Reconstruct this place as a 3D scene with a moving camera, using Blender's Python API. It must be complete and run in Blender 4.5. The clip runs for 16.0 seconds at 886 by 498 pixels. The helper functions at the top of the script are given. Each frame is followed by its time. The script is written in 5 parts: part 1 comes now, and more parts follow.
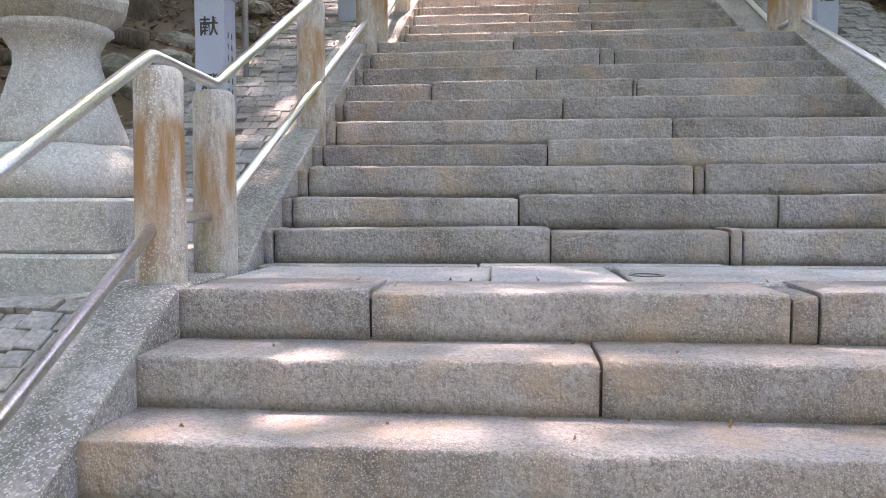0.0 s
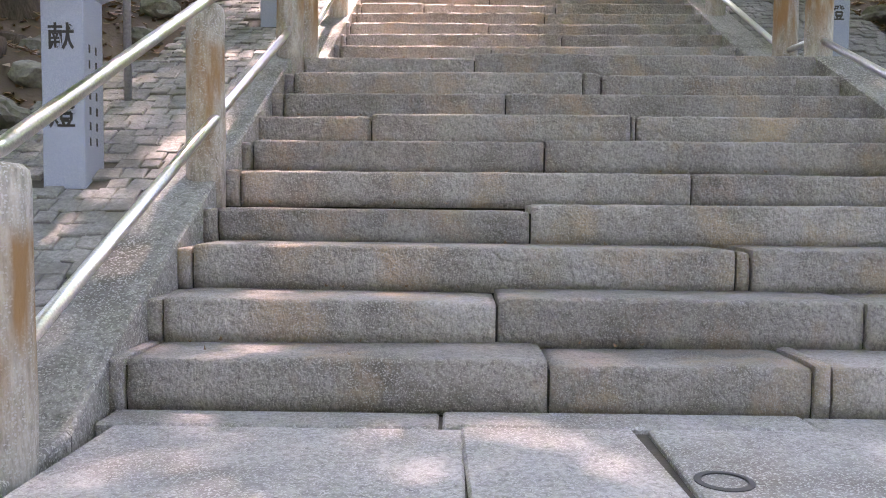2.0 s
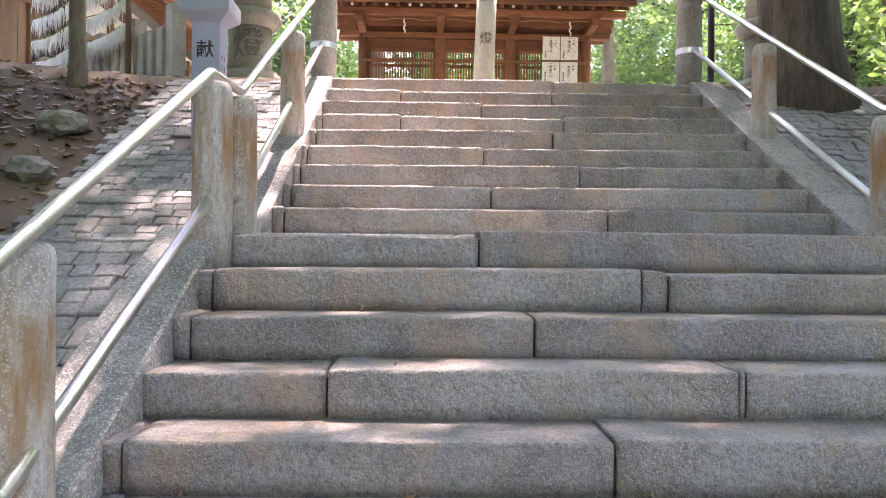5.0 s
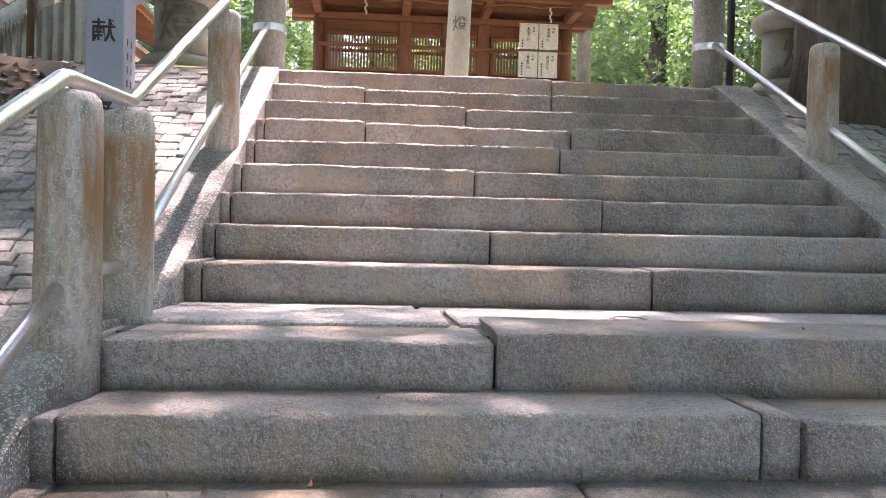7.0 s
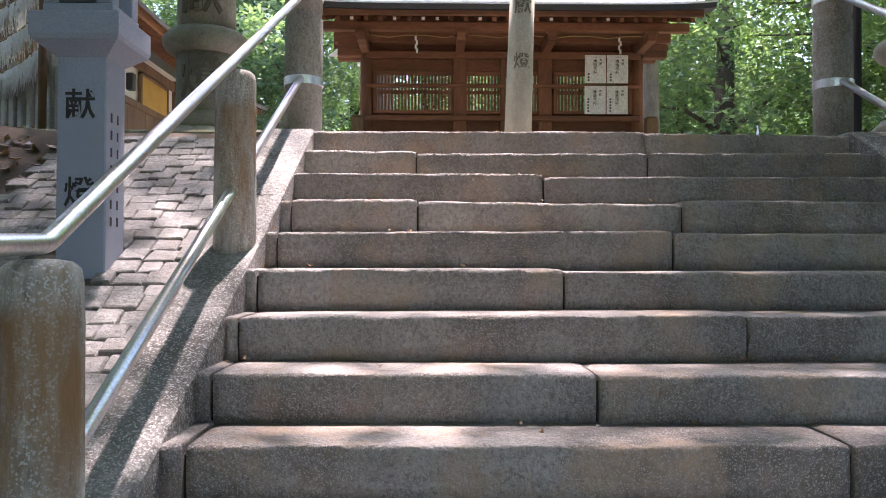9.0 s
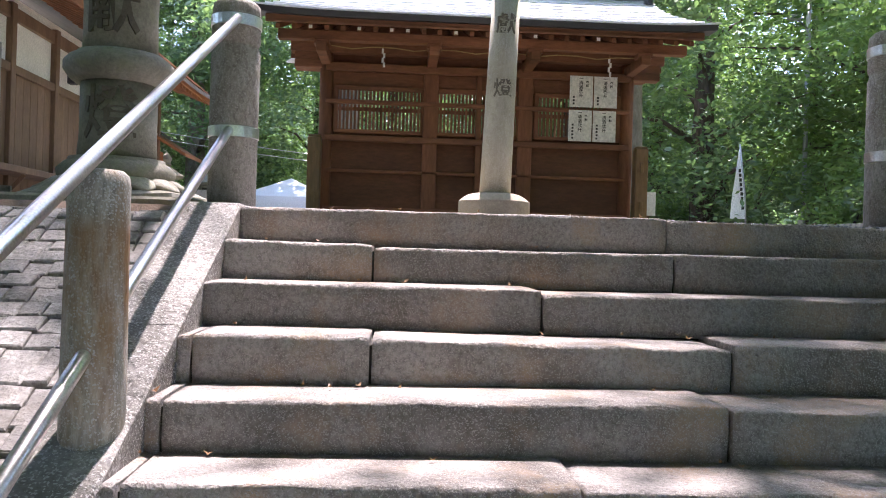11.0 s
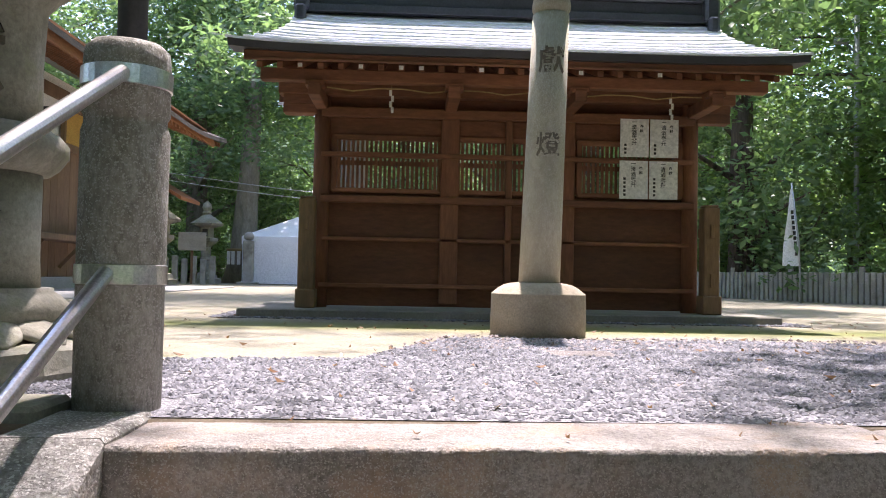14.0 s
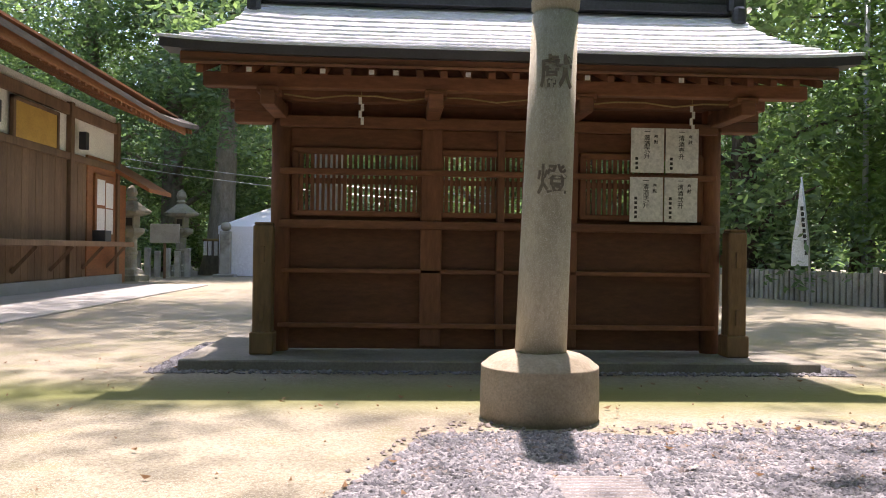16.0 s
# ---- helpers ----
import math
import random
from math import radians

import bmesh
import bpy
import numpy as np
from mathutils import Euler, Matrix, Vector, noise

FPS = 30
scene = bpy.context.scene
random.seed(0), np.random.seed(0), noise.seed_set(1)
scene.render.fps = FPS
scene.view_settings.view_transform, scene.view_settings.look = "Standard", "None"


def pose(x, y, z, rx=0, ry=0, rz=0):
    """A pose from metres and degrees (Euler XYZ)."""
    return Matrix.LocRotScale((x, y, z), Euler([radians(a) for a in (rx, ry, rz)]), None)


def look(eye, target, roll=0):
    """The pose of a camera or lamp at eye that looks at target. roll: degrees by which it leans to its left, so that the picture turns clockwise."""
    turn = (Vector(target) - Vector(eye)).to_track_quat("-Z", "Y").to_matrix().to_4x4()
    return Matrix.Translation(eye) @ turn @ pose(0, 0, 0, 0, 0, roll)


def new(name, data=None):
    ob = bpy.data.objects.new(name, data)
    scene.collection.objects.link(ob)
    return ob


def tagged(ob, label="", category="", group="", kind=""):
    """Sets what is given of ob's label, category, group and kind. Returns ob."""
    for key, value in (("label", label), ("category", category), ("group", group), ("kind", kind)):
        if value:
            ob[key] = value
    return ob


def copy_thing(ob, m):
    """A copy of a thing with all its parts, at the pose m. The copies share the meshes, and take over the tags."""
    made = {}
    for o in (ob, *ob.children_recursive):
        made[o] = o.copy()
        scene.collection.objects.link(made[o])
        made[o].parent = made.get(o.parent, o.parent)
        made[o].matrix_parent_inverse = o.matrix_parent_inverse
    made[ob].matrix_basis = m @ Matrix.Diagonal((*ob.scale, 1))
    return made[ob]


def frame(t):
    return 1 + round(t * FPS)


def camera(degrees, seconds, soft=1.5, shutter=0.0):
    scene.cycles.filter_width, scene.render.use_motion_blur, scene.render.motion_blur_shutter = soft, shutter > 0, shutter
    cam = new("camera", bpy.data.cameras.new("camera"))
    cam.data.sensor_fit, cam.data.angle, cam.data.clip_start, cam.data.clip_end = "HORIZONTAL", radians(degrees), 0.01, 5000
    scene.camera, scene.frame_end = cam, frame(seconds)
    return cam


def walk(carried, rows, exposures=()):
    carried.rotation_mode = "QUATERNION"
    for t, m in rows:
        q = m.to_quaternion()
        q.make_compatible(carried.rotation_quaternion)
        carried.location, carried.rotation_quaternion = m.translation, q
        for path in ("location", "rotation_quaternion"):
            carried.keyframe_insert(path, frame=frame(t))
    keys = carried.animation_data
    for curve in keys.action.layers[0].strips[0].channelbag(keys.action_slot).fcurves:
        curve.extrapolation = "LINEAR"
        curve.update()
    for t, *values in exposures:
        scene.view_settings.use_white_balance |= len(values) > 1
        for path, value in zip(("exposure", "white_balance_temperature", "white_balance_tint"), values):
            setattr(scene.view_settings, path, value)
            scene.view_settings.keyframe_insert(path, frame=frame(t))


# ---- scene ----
cam = camera(58.0, 16.0, soft=1.0)
PATH = [
    (0, (-0.118, 0.744, 0.309), (-0.298, 2.732, 0.193), -0.1),
    (0.5, (-0.175, 1.19, 0.366), (-0.299, 3.186, 0.329), -0.3),
    (1, (-0.172, 1.507, 0.471), (-0.219, 3.506, 0.507), 0.5),
    (1.5, (-0.209, 1.828, 0.577), (-0.334, 3.822, 0.658), 0.3),
    (2, (-0.256, 2.14, 0.7), (-0.288, 4.137, 0.587), 0.5),
    (2.5, (-0.252, 2.396, 0.845), (-0.345, 4.382, 0.628), 1.3),
    (3, (-0.375, 2.673, 0.984), (-0.508, 4.651, 0.725), 1.5),
    (3.5, (-0.318, 2.995, 1.144), (-0.421, 4.974, 0.873), 1.3),
    (4, (-0.38, 3.257, 1.35), (-0.378, 5.257, 1.382), 0.9),
    (4.2, (-0.386, 3.385, 1.437), (-0.316, 5.382, 1.514), 0.9),
    (6.5, (-0.487, 4.9, 1.857), (-0.499, 6.892, 1.678), -0.3),
    (7, (-0.508, 5.283, 2.033), (-0.346, 7.276, 1.998), 1.4),
    (7.5, (-0.495, 5.589, 2.172), (-0.444, 7.588, 2.213), -0.1),
    (8, (-0.525, 5.874, 2.298), (-0.497, 7.874, 2.338), 0.0),
    (8.2, (-0.515, 5.974, 2.308), (-0.486, 7.973, 2.349), -0.3),
    (10.3, (-0.552, 7.157, 2.859), (-0.512, 9.157, 2.843), 1.9),
    (10.5, (-0.552, 7.265, 2.917), (-0.492, 9.264, 2.896), 1.9),
    (11, (-0.517, 7.549, 3.077), (-0.406, 9.546, 3.082), 1.7),
    (11.5, (-0.592, 7.811, 3.201), (-0.561, 9.808, 3.308), 1.1),
    (12, (-0.607, 8.094, 3.272), (-0.484, 10.09, 3.323), 1.5),
    (12.5, (-0.611, 8.427, 3.388), (-0.496, 10.424, 3.375), 1.1),
    (13, (-0.625, 8.835, 3.405), (-0.508, 10.831, 3.398), 1.3),
    (13.5, (-0.566, 9.212, 3.562), (-0.437, 11.207, 3.563), 1.2),
    (14, (-0.54, 9.462, 3.698), (-0.462, 11.459, 3.765), 1.1),
    (14.5, (-0.546, 9.770, 3.839), (-0.417, 11.764, 3.918), 1.1),
    (15, (-0.506, 10.039, 4.016), (-0.371, 12.033, 4.099), 1.1),
    (15.5, (-0.596, 10.336, 4.190), (-0.451, 12.330, 4.262), 0.9),
    (16, (-0.436, 10.657, 4.256), (-0.328, 12.654, 4.260), 0.8),
]
walk(cam, [(t, look(eye, target, roll)) for t, eye, target, roll in PATH],
     exposures=[(0.0, 4.05, 7150, 40), (2.0, 3.95, 7350, 42), (3.5, 4.2, 7500, 44), (4.0, 4.12, 7100, 39), (6.5, 3.98, 6900, 40), (8.0, 3.1, 6550, 35), (10.5, 2.82, 6250, 29), (12.0, 2.68, 6150, 28), (14.0, 2.38, 6350, 25), (16.0, 2.2, 6850, 27)])

# ---- light ----
world = bpy.data.worlds.new("sky")
scene.world = world
world.use_nodes = True
SUN_EL = radians(72)
wn = world.node_tree.nodes
sky = wn.new("ShaderNodeTexSky")
sky.sky_type, sky.sun_disc, sky.sun_elevation = "NISHITA", False, SUN_EL
sun_from = Vector((math.cos(SUN_EL) * 0.19, math.cos(SUN_EL) * 0.98, math.sin(SUN_EL)))
sky.sun_rotation = math.atan2(sun_from.x, sun_from.y)
wn["Background"].inputs[1].default_value = 0.15
world.node_tree.links.new(sky.outputs[0], wn["Background"].inputs[0])
sun = new("sun", bpy.data.lights.new("sun", "SUN"))
sun.data.energy, sun.data.angle, sun.data.color = 2.9, radians(1.2), (1.0, 0.95, 0.87)
sun.matrix_world = look(sun_from * 60, (0, 0, 0))


# ---- materials ----
def mat(name, c1, c2, scale=3.0, rough=0.85, bump=0.3, fine=60.0, dark=None, spots=0.0, metal=0.0, rand=0.12,
        fleck=None, stretch=(1, 1, 1), stain=None, dist=0.01, cover=0.5):
    """Two colours mixed by large noise, finer grain over it, an optional dark stain and flecks, and relief."""
    m = bpy.data.materials.new(name)
    m.use_nodes = True
    n, l = m.node_tree.nodes, m.node_tree.links
    b = n["Principled BSDF"]
    geo = n.new("ShaderNodeNewGeometry")
    mp = n.new("ShaderNodeMapping")
    mp.inputs["Scale"].default_value = stretch
    l.new(geo.outputs["Position"], mp.inputs[0])
    inf = n.new("ShaderNodeObjectInfo")

    def noise_node(sc, det, ro=0.6):
        t = n.new("ShaderNodeTexNoise")
        t.inputs["Scale"].default_value, t.inputs["Detail"].default_value, t.inputs["Roughness"].default_value = sc, det, ro
        l.new(mp.outputs[0], t.inputs["Vector"])
        return t

    def ramp(src, a, c):
        r = n.new("ShaderNodeMapRange")
        r.inputs["From Min"].default_value, r.inputs["From Max"].default_value = a, c
        l.new(src, r.inputs["Value"])
        return r.outputs[0]

    def mix(fac, a, c, kind="MIX"):
        x = n.new("ShaderNodeMix")
        x.data_type, x.blend_type = "RGBA", kind
        for sock, v in ((x.inputs[0], fac), (x.inputs[6], a), (x.inputs[7], c)):
            if isinstance(v, (int, float)):
                sock.default_value = v
            elif isinstance(v, tuple):
                sock.default_value = (*v, 1)
            else:
                l.new(v, sock)
        return x.outputs[2]

    big, small = noise_node(scale, 6), noise_node(fine, 4, 0.7)
    col = mix(ramp(big.outputs["Fac"], 0.3, 0.7), c1, c2)
    grain = n.new("ShaderNodeMapRange")
    grain.inputs["From Min"].default_value, grain.inputs["From Max"].default_value = 0.25, 0.75
    grain.inputs["To Min"].default_value, grain.inputs["To Max"].default_value = (0.5, 1.5) if bump >= 0.8 else (0.72, 1.28)
    l.new(small.outputs["Fac"], grain.inputs["Value"])
    col = mix(1.0, col, grain.outputs[0], "MULTIPLY")
    if dark:
        st = noise_node(scale * 0.45, 8, 0.7)
        col = mix(ramp(st.outputs["Fac"], cover, cover + 0.2), col, dark)
    if stain:
        st = noise_node(scale * 0.8 + 0.37, 5, 0.65)
        col = mix(ramp(st.outputs["Fac"], cover + 0.05, cover + 0.22), col, stain)
    if fleck:
        v = n.new("ShaderNodeTexVoronoi")
        v.inputs["Scale"].default_value = fine * 4.5
        l.new(geo.outputs["Position"], v.inputs["Vector"])
        s = n.new("ShaderNodeSeparateColor")
        l.new(v.outputs["Color"], s.inputs[0])
        col = mix(ramp(s.outputs[0], 0.78, 0.84), col, fleck)
    var = n.new("ShaderNodeMapRange")
    var.inputs["To Min"].default_value, var.inputs["To Max"].default_value = 1 - rand, 1 + rand
    l.new(inf.outputs["Random"], var.inputs["Value"])
    col = mix(1.0, col, var.outputs[0], "MULTIPLY")
    l.new(col, b.inputs["Base Color"])
    b.inputs["Roughness"].default_value, b.inputs["Metallic"].default_value = rough, metal
    if bump:
        add = n.new("ShaderNodeMath")
        add.operation = "MULTIPLY_ADD"
        add.inputs[1].default_value = 0.6
        l.new(small.outputs["Fac"], add.inputs[0])
        l.new(noise_node(fine * 0.3, 3).outputs["Fac"], add.inputs[2])
        bp = n.new("ShaderNodeBump")
        bp.inputs["Strength"].default_value, bp.inputs["Distance"].default_value = bump, dist
        l.new(add.outputs[0], bp.inputs["Height"])
        l.new(bp.outputs[0], b.inputs["Normal"])
    return m


def leaf_mat(name, c1, c2, glow=0.35, rough=0.36):
    m = bpy.data.materials.new(name)
    m.use_nodes = True
    n, l = m.node_tree.nodes, m.node_tree.links
    b = n["Principled BSDF"]
    geo = n.new("ShaderNodeNewGeometry")
    r = n.new("ShaderNodeMix")
    r.data_type = "RGBA"
    r.inputs[6].default_value, r.inputs[7].default_value = (*c1, 1), (*c2, 1)
    l.new(geo.outputs["Random Per Island"], r.inputs[0])
    l.new(r.outputs[2], b.inputs["Base Color"])
    b.inputs["Roughness"].default_value = rough
    tr = n.new("ShaderNodeBsdfTranslucent")
    br = n.new("ShaderNodeMix")
    br.data_type, br.blend_type = "RGBA", "MULTIPLY"
    br.inputs[0].default_value = 1.0
    br.inputs[7].default_value = (1.75, 1.9, 0.9, 1)
    l.new(r.outputs[2], br.inputs[6])
    l.new(br.outputs[2], tr.inputs["Color"])
    ms = n.new("ShaderNodeMixShader")
    ms.inputs[0].default_value = glow
    l.new(b.outputs[0], ms.inputs[1])
    l.new(tr.outputs[0], ms.inputs[2])
    l.new(ms.outputs[0], n["Material Output"].inputs["Surface"])
    return m


STEP = mat("step_granite", (0.345, 0.313, 0.29), (0.232, 0.206, 0.187), 3.2, 0.92, 1.0, 62, dark=(0.14, 0.12, 0.103), stain=(0.37, 0.27, 0.195), fleck=(0.38, 0.345, 0.32), rand=0.16, dist=0.025, stretch=(1, 1, 0.85), cover=0.46)
SLAB = mat("paving_slab", (0.38, 0.355, 0.34), (0.28, 0.26, 0.245), 3.0, 0.92, 0.9, 50, dark=(0.19, 0.17, 0.155), fleck=(0.45, 0.43, 0.41), rand=0.12, dist=0.02, cover=0.46)
CURB = mat("curb_stone", (0.31, 0.29, 0.268), (0.22, 0.205, 0.185), 4.0, 0.92, 1.0, 40, dark=(0.135, 0.122, 0.105), fleck=(0.44, 0.42, 0.39), rand=0.12, dist=0.025, cover=0.46)
POST = mat("weathered_post", (0.46, 0.43, 0.385), (0.30, 0.265, 0.22), 7.0, 0.9, 1.0, 45, dark=(0.33, 0.185, 0.075), stain=(0.27, 0.19, 0.12), stretch=(1, 1, 0.3), rand=0.12, fleck=(0.50, 0.48, 0.45), dist=0.015, cover=0.54)


def post_stains(m):
    """Rust-brown streaks below the paler head of each post."""
    n, l = m.node_tree.nodes, m.node_tree.links
    b = n["Principled BSDF"]
    old = b.inputs["Base Color"].links[0].from_socket
    tc, sp, t, inf = n.new("ShaderNodeTexCoord"), n.new("ShaderNodeSeparateXYZ"), n.new("ShaderNodeTexNoise"), n.new("ShaderNodeObjectInfo")
    l.new(tc.outputs["Object"], sp.inputs[0])
    mp = n.new("ShaderNodeMapping")
    mp.inputs["Scale"].default_value = (14, 14, 2.2)
    l.new(tc.outputs["Object"], mp.inputs[0])
    off = n.new("ShaderNodeVectorMath")
    l.new(mp.outputs[0], off.inputs[0])
    l.new(inf.outputs["Location"], off.inputs[1])
    l.new(off.outputs[0], t.inputs["Vector"])
    t.inputs["Scale"].default_value, t.inputs["Detail"].default_value = 1.0, 6

    def rng(src, a, c):
        r = n.new("ShaderNodeMapRange")
        r.inputs["From Min"].default_value, r.inputs["From Max"].default_value = a, c
        l.new(src, r.inputs["Value"])
        return r.outputs[0]

    def mul(a, c):
        x = n.new("ShaderNodeMath")
        x.operation = "MULTIPLY"
        l.new(a, x.inputs[0])
        l.new(c, x.inputs[1])
        return x.outputs[0]

    wob = n.new("ShaderNodeMath")
    wob.operation, wob.inputs[1].default_value = "MULTIPLY_ADD", 0.16
    l.new(t.outputs["Fac"], wob.inputs[0])
    l.new(sp.outputs["Z"], wob.inputs[2])
    band = mul(rng(wob.outputs[0], 0.74, 0.68), rng(wob.outputs[0], 0.12, 0.50))
    x = n.new("ShaderNodeMix")
    x.data_type = "RGBA"
    l.new(mul(band, rng(t.outputs["Fac"], 0.36, 0.58)), x.inputs[0])
    l.new(old, x.inputs[6])
    x.inputs[7].default_value = (0.30, 0.165, 0.075, 1)
    l.new(x.outputs[2], b.inputs["Base Color"])


post_stains(POST)
BIGPOST = mat("stone_post", (0.32, 0.30, 0.265), (0.22, 0.20, 0.17), 3.5, 0.9, 0.8, 50, dark=(0.15, 0.12, 0.085), stretch=(1, 1, 0.5), rand=0.05, fleck=(0.38, 0.36, 0.33), dist=0.015, cover=0.45)
LANTERN = mat("lantern_stone", (0.40, 0.39, 0.36), (0.28, 0.27, 0.24), 4.0, 0.92, 0.6, 50, dark=(0.17, 0.16, 0.13), fleck=(0.5, 0.49, 0.47))
OLDST = mat("old_lantern_stone", (0.34, 0.32, 0.26), (0.24, 0.22, 0.17), 3.0, 0.92, 0.6, 45, dark=(0.12, 0.115, 0.08), stain=(0.25, 0.26, 0.14))
BLUEST = mat("blue_granite", (0.30, 0.33, 0.40), (0.26, 0.29, 0.36), 3.0, 0.65, 0.1, 160, fleck=(0.42, 0.44, 0.5), rand=0.04)
PILLAR = mat("pillar_granite", (0.43, 0.395, 0.31), (0.33, 0.30, 0.225), 2.0, 0.88, 0.5, 70, dark=(0.22, 0.195, 0.135), fleck=(0.46, 0.43, 0.36), stretch=(1, 1, 0.4))
PBASE = mat("pillar_base_stone", (0.40, 0.34, 0.26), (0.29, 0.24, 0.18), 3.0, 0.9, 0.4, 70, dark=(0.2, 0.16, 0.1), stain=(0.44, 0.42, 0.36))
STEEL = mat("stainless_steel", (0.84, 0.80, 0.79), (0.76, 0.73, 0.72), 6.0, 0.3, 0.03, 120, metal=1.0, rand=0.0)
ZINC = mat("galvanised_pole", (0.45, 0.46, 0.48), (0.36, 0.37, 0.4), 6.0, 0.45, 0.05, 60, metal=0.8)
DARKM = mat("dark_metal", (0.03, 0.03, 0.035), (0.05, 0.05, 0.055), 5.0, 0.5, 0.05, 60)
WOOD = mat("gate_wood", (0.27, 0.113, 0.055), (0.165, 0.068, 0.034), 3.0, 0.8, 0.25, 30, dark=(0.098, 0.044, 0.026), stretch=(0.25, 1, 1), rand=0.14)
WOODV = mat("gate_wood_upright", (0.26, 0.106, 0.051), (0.15, 0.061, 0.031), 3.0, 0.8, 0.25, 30, dark=(0.091, 0.042, 0.023), stretch=(1, 1, 0.2), rand=0.14)
WEDGE = mat("wing_post_wood", (0.24, 0.14, 0.065), (0.15, 0.085, 0.04), 3.0, 0.75, 0.3, 35, dark=(0.09, 0.07, 0.035), stretch=(1, 1, 0.2))
PANEL = mat("panel_wood", (0.19, 0.077, 0.039), (0.115, 0.048, 0.025), 2.0, 0.85, 0.2, 30, dark=(0.072, 0.035, 0.021), stretch=(0.3, 1, 1), rand=0.12)
# near-white and barely metallic: the bright sky's reflection is put into the base colour
ROOF = mat("roof_copper_sheet", (0.88, 0.88, 0.91), (0.80, 0.80, 0.84), 2.0, 0.32, 0.05, 40, metal=0.08, stretch=(0.3, 1, 1), rand=0.05)
RIDGE = mat("roof_ridge_sheet", (0.07, 0.075, 0.085), (0.045, 0.05, 0.058), 3.0, 0.4, 0.05, 40, metal=0.5)
PAPER = mat("white_paper", (0.74, 0.72, 0.68), (0.68, 0.66, 0.62), 2.0, 0.8, 0.05, 30, rand=0.03)
# black for writing, and for the painted shade in the lantern windows
INK_SHADE = mat("ink_and_opening_shade", (0.025, 0.022, 0.02), (0.04, 0.035, 0.03), 5.0, 0.7, 0.0, 30, rand=0.0)
# the strokes are bare stone; the shade in their grooves is painted dark here
CARVED_SHADE = mat("carved_stroke_shade", (0.12, 0.10, 0.075), (0.17, 0.148, 0.11), 5.0, 0.95, 0.3, 60, rand=0.0)
PAVER = mat("sett_stone", (0.31, 0.295, 0.275), (0.225, 0.21, 0.195), 6.0, 0.92, 0.9, 50, dark=(0.15, 0.137, 0.122), rand=0.18, dist=0.015, cover=0.46)
SOIL = mat("soil_litter", (0.135, 0.095, 0.065), (0.085, 0.06, 0.042), 1.5, 0.97, 0.9, 30, dark=(0.05, 0.038, 0.028), stain=(0.19, 0.13, 0.09))
BARK = mat("bark", (0.145, 0.11, 0.085), (0.075, 0.056, 0.043), 6.0, 0.95, 1.0, 22, dark=(0.04, 0.031, 0.025), stretch=(1, 1, 0.18), dist=0.05)
BARK2 = mat("grey_bark", (0.24, 0.21, 0.165), (0.15, 0.13, 0.10), 5.0, 0.95, 0.7, 25, dark=(0.09, 0.085, 0.06), stretch=(1, 1, 0.4), dist=0.03)
LEAF = leaf_mat("leaves", (0.085, 0.14, 0.09), (0.15, 0.22, 0.135), 0.5)
LEAF2 = leaf_mat("light_leaves", (0.12, 0.19, 0.095), (0.18, 0.26, 0.13), 0.55)
DEADLEAF = leaf_mat("fallen_leaves", (0.16, 0.075, 0.035), (0.24, 0.14, 0.075), 0.1)
GRAVEL = leaf_mat("gravel_stone", (0.095, 0.095, 0.11), (0.26, 0.255, 0.28), 0.0, 0.8)
GRAVEL2 = leaf_mat("pink_gravel_stone", (0.17, 0.14, 0.135), (0.36, 0.31, 0.30), 0.0, 0.8)
PLASTER = mat("white_plaster", (0.74, 0.72, 0.67), (0.66, 0.64, 0.59), 1.5, 0.9, 0.1, 30)
HALLW = mat("hall_boards", (0.21, 0.125, 0.07), (0.15, 0.085, 0.048), 3.0, 0.75, 0.2, 30, stretch=(1, 1, 0.2), dark=(0.1, 0.06, 0.035))
HALLRED = mat("hall_timber", (0.33, 0.13, 0.05), (0.22, 0.085, 0.035), 3.0, 0.7, 0.2, 30, stretch=(1, 0.25, 1))
GOLD = mat("yellow_board", (0.50, 0.30, 0.07), (0.42, 0.24, 0.05), 3.0, 0.7, 0.1, 40)
CONC = mat("concrete", (0.33, 0.325, 0.31), (0.27, 0.265, 0.25), 2.0, 0.9, 0.2, 60, dark=(0.27, 0.26, 0.24))
FENCE = mat("concrete_fence", (0.40, 0.38, 0.345), (0.30, 0.285, 0.25), 3.0, 0.92, 0.3, 50, dark=(0.15, 0.14, 0.11))
CANVAS = mat("tent_canvas", (0.78, 0.78, 0.80), (0.72, 0.72, 0.75), 1.0, 0.8, 0.05, 30)
FLAG = mat("banner_cloth", (0.78, 0.78, 0.8), (0.7, 0.7, 0.74), 2.0, 0.85, 0.05, 30)
ROCK = mat("rock", (0.25, 0.235, 0.2), (0.16, 0.15, 0.125), 3.0, 0.95, 0.8, 25, dark=(0.09, 0.085, 0.06), stain=(0.13, 0.14, 0.07))
ROPE = mat("straw_rope", (0.36, 0.25, 0.11), (0.28, 0.19, 0.08), 10.0, 0.95, 0.4, 60)
IRON = mat("rusty_grate", (0.27, 0.235, 0.22), (0.2, 0.17, 0.155), 8.0, 0.8, 0.3, 60)
GAP = mat("joint_dirt", (0.075, 0.066, 0.054), (0.05, 0.045, 0.037), 8.0, 0.97, 0.4, 60)


# ---- building blocks ----
def thing(name, label, category, at=(0, 0, 0), group="", kind="", turn=0):
    ob = new(name)
    ob.matrix_world = pose(*at, 0, 0, turn)
    return tagged(ob, label, category, group, kind)


